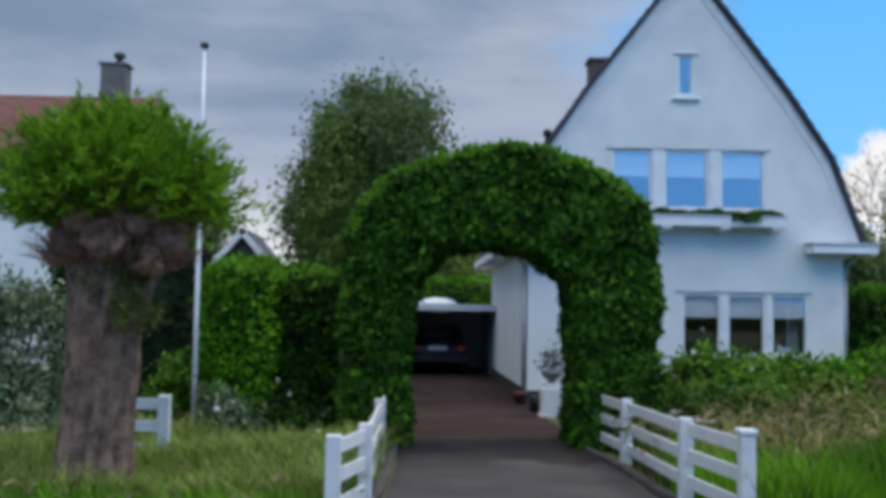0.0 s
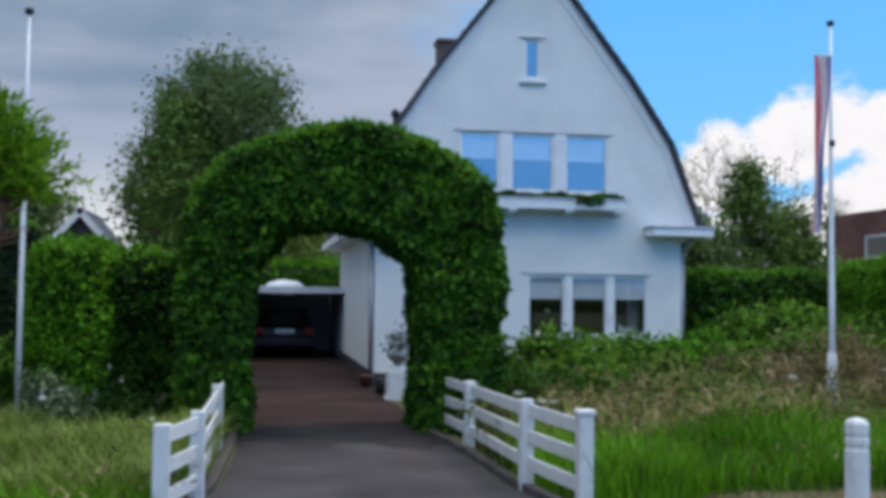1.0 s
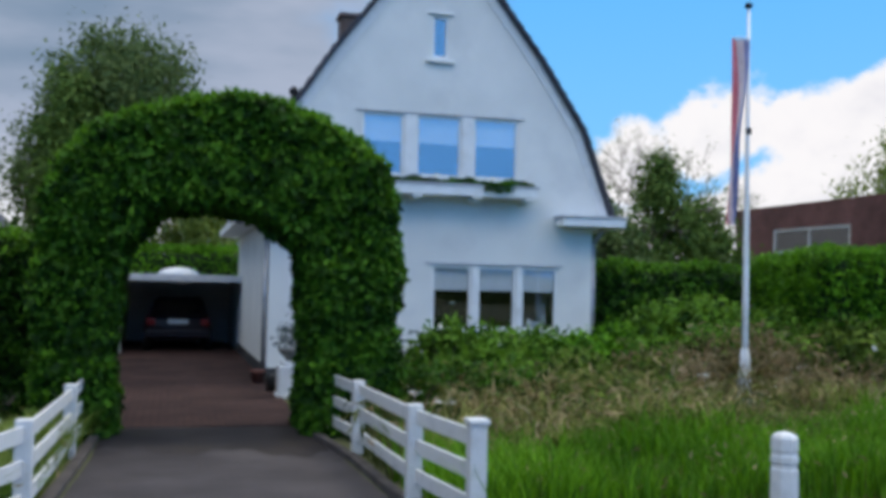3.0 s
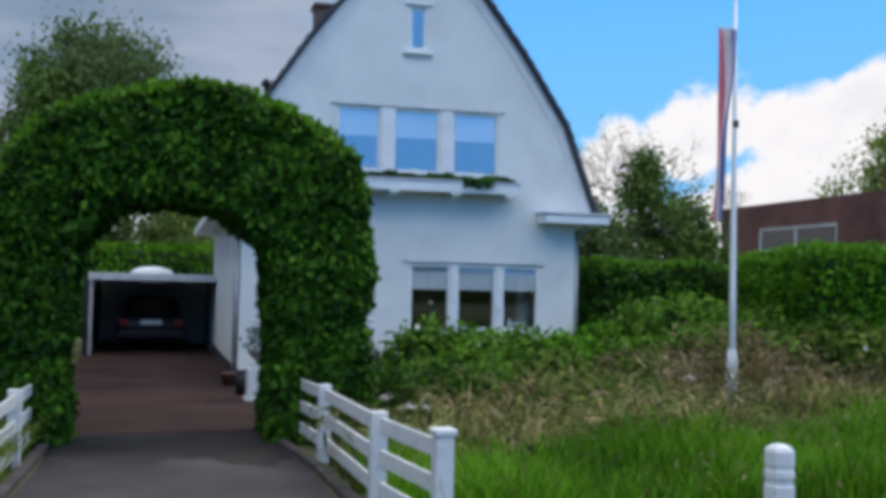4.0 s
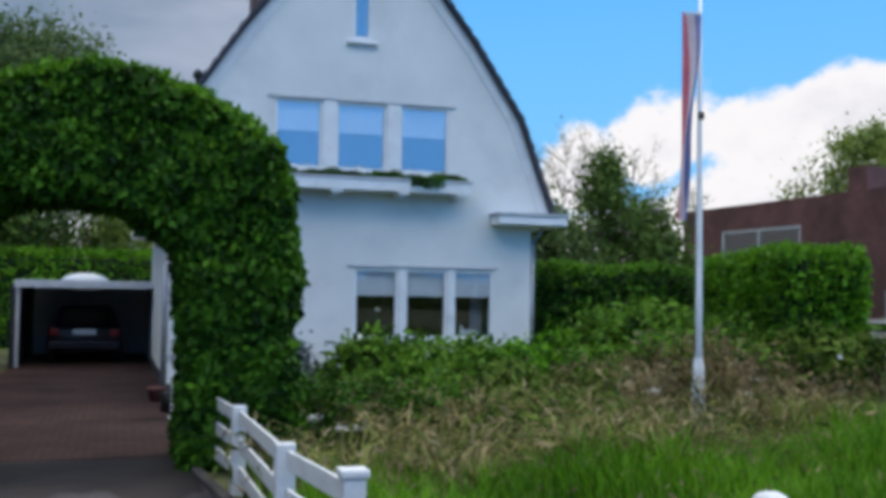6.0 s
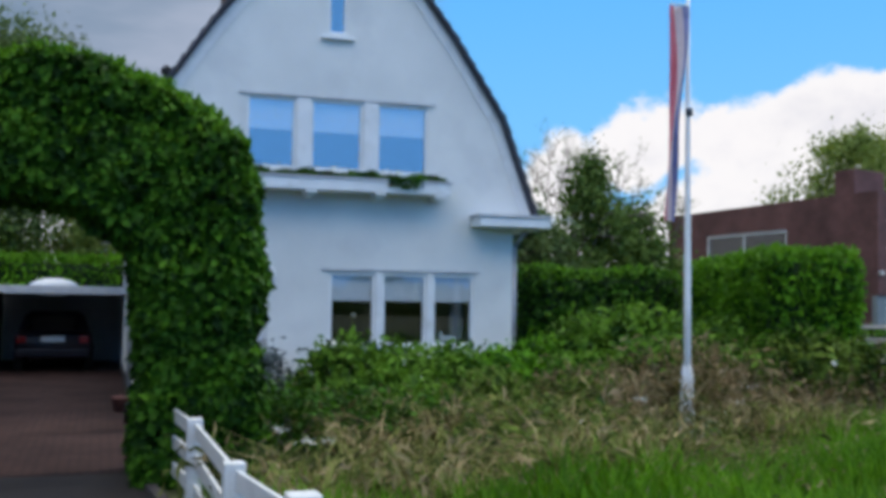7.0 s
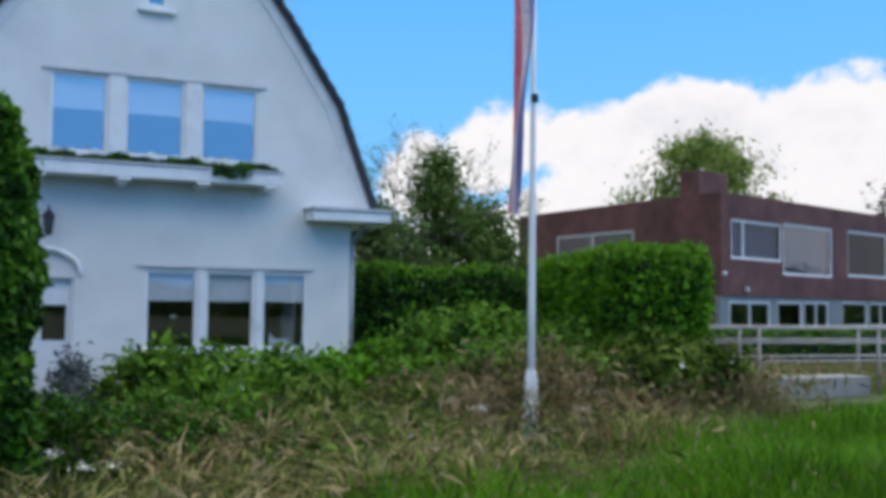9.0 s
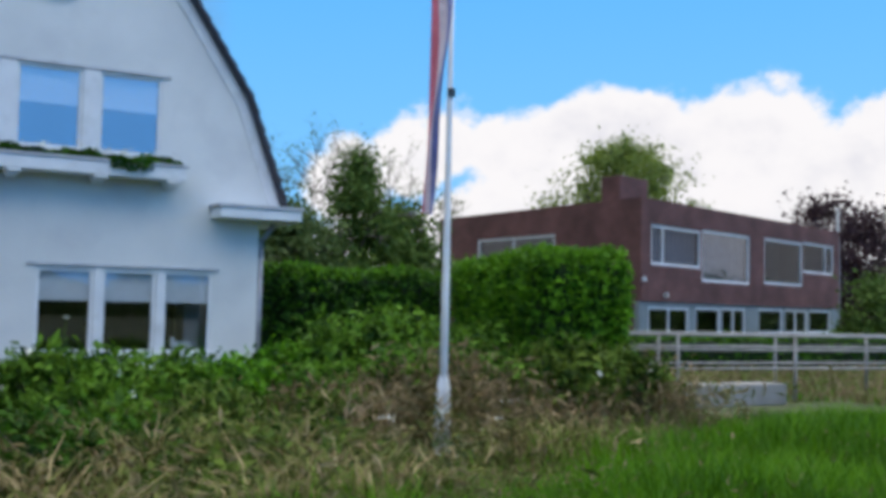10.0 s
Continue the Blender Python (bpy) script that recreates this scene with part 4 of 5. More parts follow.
# kerbs along the driveway
for rows in ([(1.8, 9.3), (1.96, 7.6), (2.0, 5.8), (2.22, 3.9), (2.8, 1.7)], [(-0.68, 9.3), (-0.72, 7.6), (-0.8, 5.6), (-1.32, 3.2), (-1.85, 1.7)]):
    bm = bmesh.new()
    for (xa, ya), (xb, yb) in zip(rows, rows[1:]):
        L, a = math.hypot(xb - xa, yb - ya), math.atan2(yb - ya, xb - xa)
        k = boxes((-L / 2, L / 2, -0.05, 0.05, -0.05, 0.07), bevel=0.012)
        turned(k, Matrix.Translation(((xa + xb) / 2, (ya + yb) / 2, 0)) @ Matrix.Rotation(a, 4, "Z"))
        me = bpy.data.meshes.new("tmp")
        k.to_mesh(me), k.free()
        bm.from_mesh(me)
        bpy.data.meshes.remove(me)
    tagged(part("kerb", bm, KERB), "dark low concrete edging of the driveway", "kerb", kind="structure")
tagged(part("path", boxes((-12.0, -4.7, 9.6, 11.2, -0.02, 0.03)), CONCRETE), "pale paved path of the neighbouring garden", "path", kind="structure")

# ---- pollard willow ----
WX, WY = -3.43, 5.6
wil = thing("pollard_willow", (WX, WY, 0), "pollard willow with thick furrowed trunk, knobbly head and fresh green shoots", "tree")
bm = bmesh.new()
seg, rings = 72, []
prof = [(0, 0.41), (0.15, 0.35), (0.5, 0.315), (1.0, 0.30), (1.5, 0.30), (1.85, 0.33), (2.1, 0.39), (2.3, 0.45), (2.5, 0.47), (2.68, 0.42), (2.8, 0.3), (2.85, 0.05)]


def sway(z):
    """How far the trunk leans sideways at a height."""
    return 0.07 * math.sin(z * 1.1) + 0.16 * min(max((z - 1.5) / 0.9, 0), 1) ** 2


zs = np.concatenate((np.linspace(0, 2.8, 60), [2.85]))
for z in zs:
    r = np.interp(z, [p[0] for p in prof], [p[1] for p in prof])
    ring = []
    for i in range(seg):
        a = 2 * math.pi * i / seg
        furrow = 0.034 * math.sin(13 * a + 1.3 * math.sin(2.1 * z) + 0.8 * math.sin(5 * z)) + 0.014 * math.sin(29 * a + 3 * math.sin(3 * z))
        knob = max(0, z - 1.6) * 0.12 * (noise.noise(Vector((math.cos(a) * 2.5, math.sin(a) * 2.5, z * 3.5))))
        rr = r * (1 + 0.07 * noise.noise(Vector((math.cos(a), math.sin(a), z * 0.8)))) + furrow + knob
        ring.append(bm.verts.new((WX + sway(z) + rr * math.cos(a), WY + rr * math.sin(a), z)))
    rings.append(ring)
for a, b in zip(rings, rings[1:]):
    for i in range(seg):
        bm.faces.new((a[i], a[(i + 1) % seg], b[(i + 1) % seg], b[i]))
bm.faces.new(rings[-1])
part("trunk", bm, BARK, wil, "grey-brown deeply furrowed trunk", smooth=True)
REDBARK = surface("young_bark", (0.17, 0.075, 0.05), (0.42, 0.215, 0.145), 0.9, 8, 40, 0.8, depth=0.03)
for kx, ky, kz, kr in ((0.6, -0.2, 2.45, 0.2), (0.42, -0.32, 2.6, 0.22), (-0.1, -0.34, 2.62, 0.2), (0.72, 0.05, 2.66, 0.17), (0.2, -0.4, 2.4, 0.2), (-0.22, -0.2, 2.42, 0.18), (0.12, -0.36, 2.72, 0.2), (0.5, -0.3, 2.22, 0.15)):
    bm = bmesh.new()
    k = bmesh.ops.create_icosphere(bm, subdivisions=4, radius=kr, matrix=Matrix.Translation((WX + kx, WY + ky, kz)))
    for v in k["verts"]:
        v.co += (v.co - Vector((WX + kx, WY + ky, kz))) * (0.55 * noise.noise(v.co * 6.0) + 0.3 * noise.noise(v.co * 17.0))
    part("pollard_knob", bm, REDBARK, wil, "reddish brown knobbly pollard head", smooth=True)
bm = bmesh.new()
for i in range(170):
    a, z = rng.random() * 6.28, 2.05 + 0.65 * rng.random()
    r = np.interp(z, [p[0] for p in prof], [p[1] for p in prof]) * 0.92
    p = Vector((WX + sway(z) + r * math.cos(a), WY + r * math.sin(a), z))
    tube(bm, p, p + Vector((math.cos(a) * 0.16, math.sin(a) * 0.16, 0.16 + 0.22 * rng.random())), 0.03, 0.012, 6)
part("stubs", bm, REDBARK, wil, "short reddish stubs of cut branches").name = "cut_branch"


def shoots(count, base_fn, length, lean, leaves_each, size, slim, droop=0.0):
    """Upright shoots from a head, with leaves along them. Returns stems and leaves as arrays."""
    base, way = base_fn(count)
    L = (length[0] + (length[1] - length[0]) * rng.random((count, 1))) * (0.82 + 0.3 * np.clip(way[:, 2:3], 0, 1))
    tip = base + way * L - np.array((0, 0, droop)) * L ** 2
    r = 0.012
    side = unit(np.cross(way, rng.normal(0, 1, (count, 3)))) * r
    sv = np.stack((base + side, base - side, tip), 1).reshape(-1, 3)
    sf = np.arange(count * 3).reshape(-1, 3)
    t = rng.random((count, leaves_each, 1)) ** 0.8 * 0.9 + 0.12
    pts = base[:, None] + way[:, None] * L[:, None] * t - np.array((0, 0, droop)) * (L[:, None] * t) ** 2
    pts = (pts + rng.normal(0, 0.03, pts.shape)).reshape(-1, 3)
    nrm = unit(np.repeat(way, leaves_each, 0) * 1.1 + rng.normal(0, 0.45, (len(pts), 3)))
    return (sv, sf), leaf_cloud(pts, nrm, size, slim, out=2.0, hang_down=0.05)


def willow_head(n):
    a = rng.random(n) * 2 * math.pi
    tilt = np.abs(rng.normal(0, 0.66, n)).clip(0, 1.4)
    way = np.stack((np.sin(tilt) * np.cos(a), np.sin(tilt) * np.sin(a), np.cos(tilt)), 1)
    base = np.array((WX + 0.14, WY, 2.56)) + way * (0.5, 0.5, 0.2) + rng.normal(0, 0.07, (n, 3))
    return base, way


(sv, sf), (lv, lf) = shoots(1900, willow_head, (0.35, 0.95), 0, 36, 0.105, 0.17, droop=0.16)
beard = shoots(2600, lambda n: (lambda b, w: (b * (1, 1, 0) + (0, 0, 2.12) + np.abs(rng.normal(0, 0.16, (n, 1))) * (0, 0, 1), w))(*willow_head(n)), (0.15, 0.5), 0, 1, 0.05, 0.2)[0]
arrays("dead_twig_tangle", beard[0], beard[1], REDBARK, wil, "tangle of reddish dead twigs round the head")
arrays("shoot_growth", sv, sf, TWIG, wil)
low_leaf = lv[0::4, 2] < 2.68 - 0.55 * np.clip((-3.4 - lv[0::4, 0]) / 0.8, 0, 1) - 0.2 * np.clip((lv[0::4, 0] + 2.75) / 0.4, 0, 1) + 0.1 * rng.normal(0, 1, len(lv) // 4)
half_n = len(lf) // 2
lf = np.concatenate((lf[:half_n][~low_leaf], lf[half_n:][~low_leaf]))
arrays("foliage", lv, lf, WILLOW_LEAF, wil, "fresh yellow-green narrow leaves")

def trunk_side(n):
    z = 1.45 + 0.75 * rng.random((n, 1))
    a = rng.normal(-0.75, 0.4, (n, 1))
    way = unit(np.concatenate((np.cos(a) * 0.6, np.sin(a) * 0.6, 0.5 + 0.5 * rng.random((n, 1))), 1))
    return np.concatenate((WX + 0.1 + 0.33 * np.cos(a), WY + 0.33 * np.sin(a), z), 1), way


_, (lv, lf) = shoots(55, trunk_side, (0.15, 0.38), 0, 22, 0.07, 0.25, droop=0.1)
arrays("sprout_growth", lv, lf, OLIVE, wil, "olive sprouts on the trunk's side")

# ---- trees ----


def limb(bm, p, way, length, r, depth, tips, spread=0.6, lift=0.15):
    q = p + way * length
    tube(bm, p, q, r, r * 0.6, 6)
    tips.append(q)
    if depth:
        for _ in range(3):
            w = (way + Vector(rng.normal(0, spread, 3)) + Vector((0, 0, lift))).normalized()
            limb(bm, q, w, length * (0.6 + 0.25 * rng.random()), r * 0.6, depth - 1, tips, spread, lift)


def tree(x, y, top, low, wide, leaf, label, count=9000, size=0.2, clumps=70, spread=0.4, trunk_r=0.2, shape=1.0, slim=0.6, sag=0.2, deep=3, trunk_mat=None):
    """Trunk, limbs and a crown of loose clumps inside an uneven egg, widest below the middle; shape > 1 makes it pointed."""
    t = thing("tree", (x, y, 0), label, "tree")
    bm, tips = bmesh.new(), []
    tube(bm, (x, y, 0), (x, y, low + 0.35 * (top - low)), trunk_r, trunk_r * 0.6, 10)
    for i in range(6):
        a = i * 1.05 + rng.random()
        z = low + (0.05 + 0.1 * i) * (top - low)
        limb(bm, Vector((x, y, z)), Vector((math.cos(a) * 0.7, math.sin(a) * 0.7, 0.7)).normalized(), wide * 0.17, trunk_r * 0.35, deep - 1, tips)
    part("trunk", bm, trunk_mat or TWIG, t, smooth=True)
    h = rng.random(clumps)
    reach = wide / 2 * np.sin(np.pi * (h * 0.88 + 0.12)) ** (0.5 * shape) * (1 - h * 0.25 * shape)
    a = rng.random(clumps) * 2 * math.pi
    rad = reach * np.sqrt(rng.random(clumps)) * (0.8 + 0.35 * rng.random(clumps))
    c = np.stack((x + rad * np.cos(a), y + rad * np.sin(a), low + h * (top - low)), 1)
    each = count // clumps
    spreads = spread * (0.6 + 0.8 * rng.random((clumps, 1, 1)))
    pts = (c[:, None] + rng.normal(0, 1, (clumps, each, 3)) * spreads * (1, 1, 0.75))
    pts[:, :, 2] -= sag * np.abs(rng.normal(0, 1, (clumps, each)))
    nrm = unit((pts - c[:, None]).reshape(-1, 3) + (0, 0, 0.15))
    pts = pts.reshape(-1, 3)
    keep = pts[:, 2] > 0.1
    v, f = leaf_cloud(pts[keep], nrm[keep], size, slim, hang_down=0.4)
    arrays("crown", v, f, leaf, t)
    return t


tree(-2.1, 37.0, 11.3, 4.4, 7.2, BIRCH_LEAF, "tall airy birch with drooping grey-green foliage", 26000, 0.17, 62, 0.5, 0.22, 0.8, sag=0.75)
tree(-4.4, 37.5, 7.6, 2.5, 4.2, BIRCH_LEAF, "lower drooping birch with airy grey-green foliage", 9000, 0.18, 40, 0.4, 0.16, 0.9, sag=0.5)
tree(-3.3, 34.5, 8.9, 0.6, 3.4, CONIFER_LEAF, "dense dark green conifer behind the hedges", 14000, 0.2, 130, 0.34, 0.2, 1.6, slim=0.45)
tree(17.2, 32.0, 6.9, 0.6, 5.2, CONIFER_LEAF, "dense dark green conical tree behind the hedge", 14000, 0.19, 120, 0.32, 0.2, 2.4, slim=0.5)
tree(14.4, 31.0, 4.6, 0.4, 4.2, BIRCH_LEAF, "rounded green garden tree behind the hedge", 9000, 0.2, 80, 0.42, 0.18, 0.9)
tree(19.6, 33.5, 5.2, 0.4, 3.6, CONIFER_LEAF, "dark green garden tree beside the brown building", 8000, 0.2, 70, 0.4, 0.18, 1.1)
tree(46.9, 54.9, 12.7, 4.2, 10.6, YELLOW_LEAF, "yellow-green broad tree rising behind the brown building", 16000, 0.26, 80, 0.62, 0.28, 0.7)
tree(50.6, 38.6, 7.2, 1.0, 6.6, PLUM_LEAF, "dark purple-leaved plum tree", 7000, 0.26, 80, 0.5, 0.2, 0.8)
tree(60.0, 49.0, 9.4, 3.0, 9.5, PLUM_LEAF, "dark thin-leaved tree far behind the brown building", 5000, 0.28, 60, 0.6, 0.22, 0.8)
tree(39.6, 29.4, 3.3, 0.2, 3.4, CONIFER_LEAF, "rounded olive green bush beside the brown building", 5000, 0.2, 60, 0.4, 0.12, 0.8)
tree(1.4, 38.0, 5.2, 1.5, 4.8, YELLOW_LEAF, "yellow-green garden tree behind the carport", 7000, 0.2, 70, 0.45, 0.16, 0.8)
tree(-1.8, 40.0, 4.6, 1.0, 4.5, SHRUB_LEAF, "green garden tree behind the carport", 6000, 0.2, 60, 0.45, 0.16, 0.8)
tree(-10.8, 46.0, 6.6, 1.5, 6.5, BIRCH_LEAF, "grey-green tree in the gardens behind", 7000, 0.25, 80, 0.5, 0.2, 0.8)
tree(-4.6, 45.0, 5.0, 1.0, 5.0, SHRUB_LEAF, "green tree in the gardens behind", 6000, 0.25, 60, 0.5, 0.2, 0.8)

# bare branches beside the right-hand trees
for x, y, h in ((15.6, 33.0, 2.4), (18.9, 34.0, 2.7), (20.5, 33.0, 2.0)):
    t = thing("bare_tree", (x, y, 0), "thin bare-branched tree standing among green ones", "tree", "bare trees")
    bm, tips = bmesh.new(), []
    limb(bm, Vector((x, y, 0)), Vector((0.05, 0, 1)), h, 0.065, 4, tips, 0.42, 0.25)
    part("branches", bm, TWIG, t).name = "bare_crown"
    c = np.array([tuple(q) for q in tips])
    pts = np.repeat(c, 6, 0) + rng.normal(0, 0.14, (len(c) * 6, 3))
    v, f = leaf_cloud(pts, unit(rng.normal(0, 1, (len(pts), 3))), 0.09, 0.5)
    arrays("bud_spray", v, f, BIRCH_LEAF, t)

hedge("hedge", rounded_box((-0.6, 33.2, 1.4), (3.8, 0.7, 1.6), 0.3), (-4.6, 32.4, 0), (3.4, 34.0, 3.1), 12000, 0.14, HEDGE_LEAF, (-0.6, 33.2, 0),
      "clipped green hedge behind the carport", rough=0.1, step=0.25, seed=6.0)
hedge("hedge", rounded_box((-2.1, 19.0, 0.9), (0.6, 5.6, 1.15), 0.3), (-2.9, 13.2, 0), (-1.3, 24.8, 2.2), 22000, 0.1, DARK_IVY, (-2.1, 19.0, 0),
      "dark green hedge along the driveway's far side", rough=0.1, step=0.2, seed=11.0)
hedge("hedge", rounded_box((-5.2, 13.6, 1.3), (1.25, 0.7, 1.65), 0.3), (-6.5, 12.8, 0), (-3.8, 14.4, 3.1), 9000, 0.1, SHADE_GAP_LEAF, (-5.2, 13.6, 0),
      "hedge in the neighbouring garden, coloured almost black for a dark gap", rough=0.1, step=0.2, seed=7.0)

# ---- shrubs ----


def shrub(x, y, r, h, leaf, label, size=0.09, count=None, slim=0.55, flowers=0, group=""):
    s = thing("shrub", (x, y, 0), label, "shrub", group)
    bm = bmesh.new()
    for i in range(9):
        a = i * 0.7 + rng.random()
        mid = Vector((x + 0.35 * r * math.cos(a), y + 0.35 * r * math.sin(a), h * 0.45))
        tube(bm, (x + 0.05 * math.cos(a), y + 0.05 * math.sin(a), 0), mid, 0.014, 0.011, 5)
        tube(bm, mid, mid + Vector((0.35 * r * math.cos(a), 0.35 * r * math.sin(a), h * 0.35)), 0.011, 0.004, 5)
    part("stems", bm, TWIG, s).name = "stem"
    n = count or int(2600 * r * h / 0.7)
    k = max(12, int(26 * r))
    a, g = rng.random(k) * 6.283, rng.random(k) ** 0.5
    hz = 0.15 + 0.78 * rng.random(k)
    rad = r * g * np.sqrt(np.clip(1.1 - hz ** 2, 0.1, 1))
    c = np.stack((x + rad * np.cos(a), y + rad * np.sin(a), hz * h), 1)
    pts = np.repeat(c, n // k, 0)
    pts = pts + rng.normal(0, 1, pts.shape) * (0.16, 0.16, 0.13) * np.array(max(r, 0.5) / 0.7)
    pts = pts[pts[:, 2] > 0.03]
    v, f = leaf_cloud(pts, unit(pts - (x, y, h * 0.3)), size, slim)
    arrays("foliage", v, f, leaf, s)
    if flowers:
        p = c[rng.integers(0, k, flowers)] + rng.normal(0, 0.12, (flowers, 3)) + (0, -0.1, 0.12)
        v, f = leaf_cloud(np.repeat(p, 5, 0), unit(rng.normal(0, 0.6, (flowers * 5, 3)) + (0, -0.4, 0.8)), 0.07, 0.8)
        arrays("blossom", v, f, FLOWER, s, "cream blossom")
    return s


WEEDS = "low tangled olive green weeds in the front garden"
OLIVE_SHRUB = "tangled olive green shrub with pale blooms in the front garden"
GREEN = "leafy bright green shrub in the front garden"
for x, y, r, h, leaf, label, fl in (
        (4.75, 14.7, 0.62, 1.15, SHRUB_LEAF, GREEN + " with pale blooms", 6), (5.6, 14.9, 0.62, 1.1, SHRUB_LEAF, GREEN, 4), (6.45, 15.0, 0.62, 1.02, SHRUB_LEAF, GREEN, 3),
        (7.25, 15.0, 0.6, 1.02, HEDGE_LEAF, GREEN, 0), (8.0, 14.8, 0.65, 1.2, HEDGE_LEAF, GREEN, 0), (8.8, 14.8, 0.8, 1.42, SHRUB_LEAF, GREEN, 0),
        (9.8, 14.8, 0.85, 1.58, SHRUB_LEAF, GREEN, 0), (10.5, 14.1, 0.85, 1.55, SHRUB_LEAF, GREEN, 3), (10.75, 12.2, 0.8, 1.45, OLIVE_LEAF, OLIVE_SHRUB, 4), (11.35, 11.5, 0.6, 1.25, OLIVE_LEAF, OLIVE_SHRUB, 3),
        (9.2, 13.4, 0.8, 1.15, SHRUB_LEAF, GREEN, 0), (10.3, 12.8, 0.8, 1.15, SHRUB_LEAF, GREEN, 2), (8.1, 13.3, 0.7, 0.95, SHRUB_LEAF, GREEN, 0), (7.1, 13.6, 0.7, 0.9, HEDGE_LEAF, GREEN, 0),
        (6.2, 13.6, 0.65, 0.85, SHRUB_LEAF, GREEN, 2), (5.2, 13.4, 0.6, 0.82, SHRUB_LEAF, GREEN, 4), (3.2, 12.2, 0.5, 0.75, IVY_LEAF, "low dark green shrub beside the hedge arch", 0),
        (4.2, 12.6, 0.55, 0.7, IVY_LEAF, "low dark green shrub in the front garden", 0), (3.4, 11.1, 0.5, 0.62, IVY_LEAF, "low dark green shrub beside the hedge arch", 0), (4.3, 11.5, 0.55, 0.6, IVY_LEAF, "low dark green shrub in the front garden", 0), (5.2, 12.4, 0.55, 0.68, SHRUB_LEAF, GREEN, 1), (5.0, 9.5, 0.45, 0.46, OLIVE_LEAF, WEEDS, 0), (5.7, 10.1, 0.5, 0.54, OLIVE_LEAF, WEEDS, 0), (6.3, 9.5, 0.42, 0.44, OLIVE_LEAF, WEEDS, 1), (6.7, 10.6, 0.5, 0.56, OLIVE_LEAF, WEEDS, 0),
        (5.2, 10.9, 0.5, 0.62, IVY_LEAF, WEEDS, 0), (7.0, 9.9, 0.4, 0.4, OLIVE_LEAF, WEEDS, 0), (4.3, 10.4, 0.5, 0.6, IVY_LEAF, WEEDS, 0), (6.0, 11.5, 0.6, 0.75, OLIVE_LEAF, WEEDS, 0), (7.5, 11.9, 0.5, 0.7, OLIVE_LEAF, WEEDS, 0),
        (4.9, 8.7, 0.4, 0.5, OLIVE_LEAF, WEEDS, 0), (8.66, 11.0, 0.26, 0.24, WEED_LEAF, "low leafy plant with white blooms at the flagpole's foot", 7),
        (3.95, 15.9, 0.45, 0.95, SILVER_LEAF, "grey-leaved shrub against the white wall", 0),
        (-5.5, 8.9, 1.0, 1.95, WEED_LEAF, "large variegated shrub behind the white fence", 0), (-6.9, 9.2, 1.1, 1.8, WEED_LEAF, "large variegated shrub behind the white fence", 0),
        (-3.75, 10.9, 0.42, 1.2, SHRUB_LEAF, "small rounded green bush by the flagpole", 0), (-2.9, 9.9, 0.5, 0.7, WEED_LEAF, "pale weedy shrub at the hedge's foot", 4), (-1.9, 9.9, 0.5, 0.6, DARK_IVY, "dark weedy shrub at the hedge's foot", 4)):
    shrub(x, y, r, h, leaf, label, size=0.13 if leaf in (SHRUB_LEAF, HEDGE_LEAF, OLIVE_LEAF) else 0.09, slim=0.45, flowers=fl, group="front garden shrubs" if "front garden" in label else "")

# ---- tall grass ----


def blades(x0, x1, y0, y1, count, tall, width, lean, where=None):
    """Bent grass blades, three triangles each, with patches of differing height."""
    p = np.stack((x0 + (x1 - x0) * rng.random(count), y0 + (y1 - y0) * rng.random(count), np.zeros(count)), 1)
    if where is not None:
        p = p[where(p)]
    n = len(p)
    patch = 0.75 + 0.35 * wobble(p, 1.1, 2.0) + 0.15 * wobble(p, 3.7, 5.0)
    h = (tall * patch * (0.55 + 0.6 * rng.random(n)))[:, None]
    a = rng.random(n) * 2 * math.pi
    out = np.stack((np.cos(a), np.sin(a), np.zeros(n)), 1)
    side = np.stack((-np.sin(a + rng.normal(0, 0.6, n)), np.cos(a), np.zeros(n)), 1) * width * 0.5
    bend = lean * (0.3 + rng.random((n, 1))) * h
    up = np.array((0, 0, 1.0))
    mid = p + up * h * 0.55 + out * bend * 0.3
    tip = p + up * h * (1 - 0.25 * lean) + out * bend
    v = np.stack((p - side, p + side, mid - side * 0.8, mid + side * 0.8, tip), 1).reshape(-1, 3)
    i = np.arange(n)[:, None] * 5
    f = np.concatenate((i + np.array((0, 1, 3)), i + np.array((0, 3, 2)), i + np.array((2, 3, 4))), 0)
    return v, f, tip


def off_drive(p):
    x, y = p[:, 0], p[:, 1]
    right = np.interp(y, [1.7, 3.9, 5.8, 9.5], [2.9, 2.32, 2.1, 2.0])
    left = np.interp(y, [1.7, 3.2, 5.6, 9.5], [-1.95, -1.42, -0.9, -0.8])
    return (x > right) | (x < left)


def ditch_side(p):
    return off_drive(p) & ~((p[:, 1] > 12.4) & (p[:, 1] < 16.0) & (p[:, 0] > 13.6) & (p[:, 0] < 21))


def by_pole(p):
    """Keeps tall growth off the strip between the road and the flagpole's foot."""
    x, y = p[:, 0] - 8.83, p[:, 1] - 11.8
    along, across = -0.51 * x - 0.86 * y, np.abs(0.86 * x - 0.51 * y)
    return ~((along > -0.25) & (along < 3.4) & (across < 0.42 + 0.05 * along))


def verge_back(x):
    """How far back from the road the green verge reaches."""
    return 6.4 + 0.25 * np.clip(x - 2.9, 0, 2.8) + 0.62 * np.clip(x - 5.7, 0, 9)


def off_weeds(p):
    """Leaves the patch of leafy weeds mostly free of straw."""
    inside = ((p[:, 0] - 5.9) / 1.7) ** 2 + ((p[:, 1] - 10.1) / 1.1) ** 2 < 1
    return ~inside | (rng.random(len(p)) < 0.45)


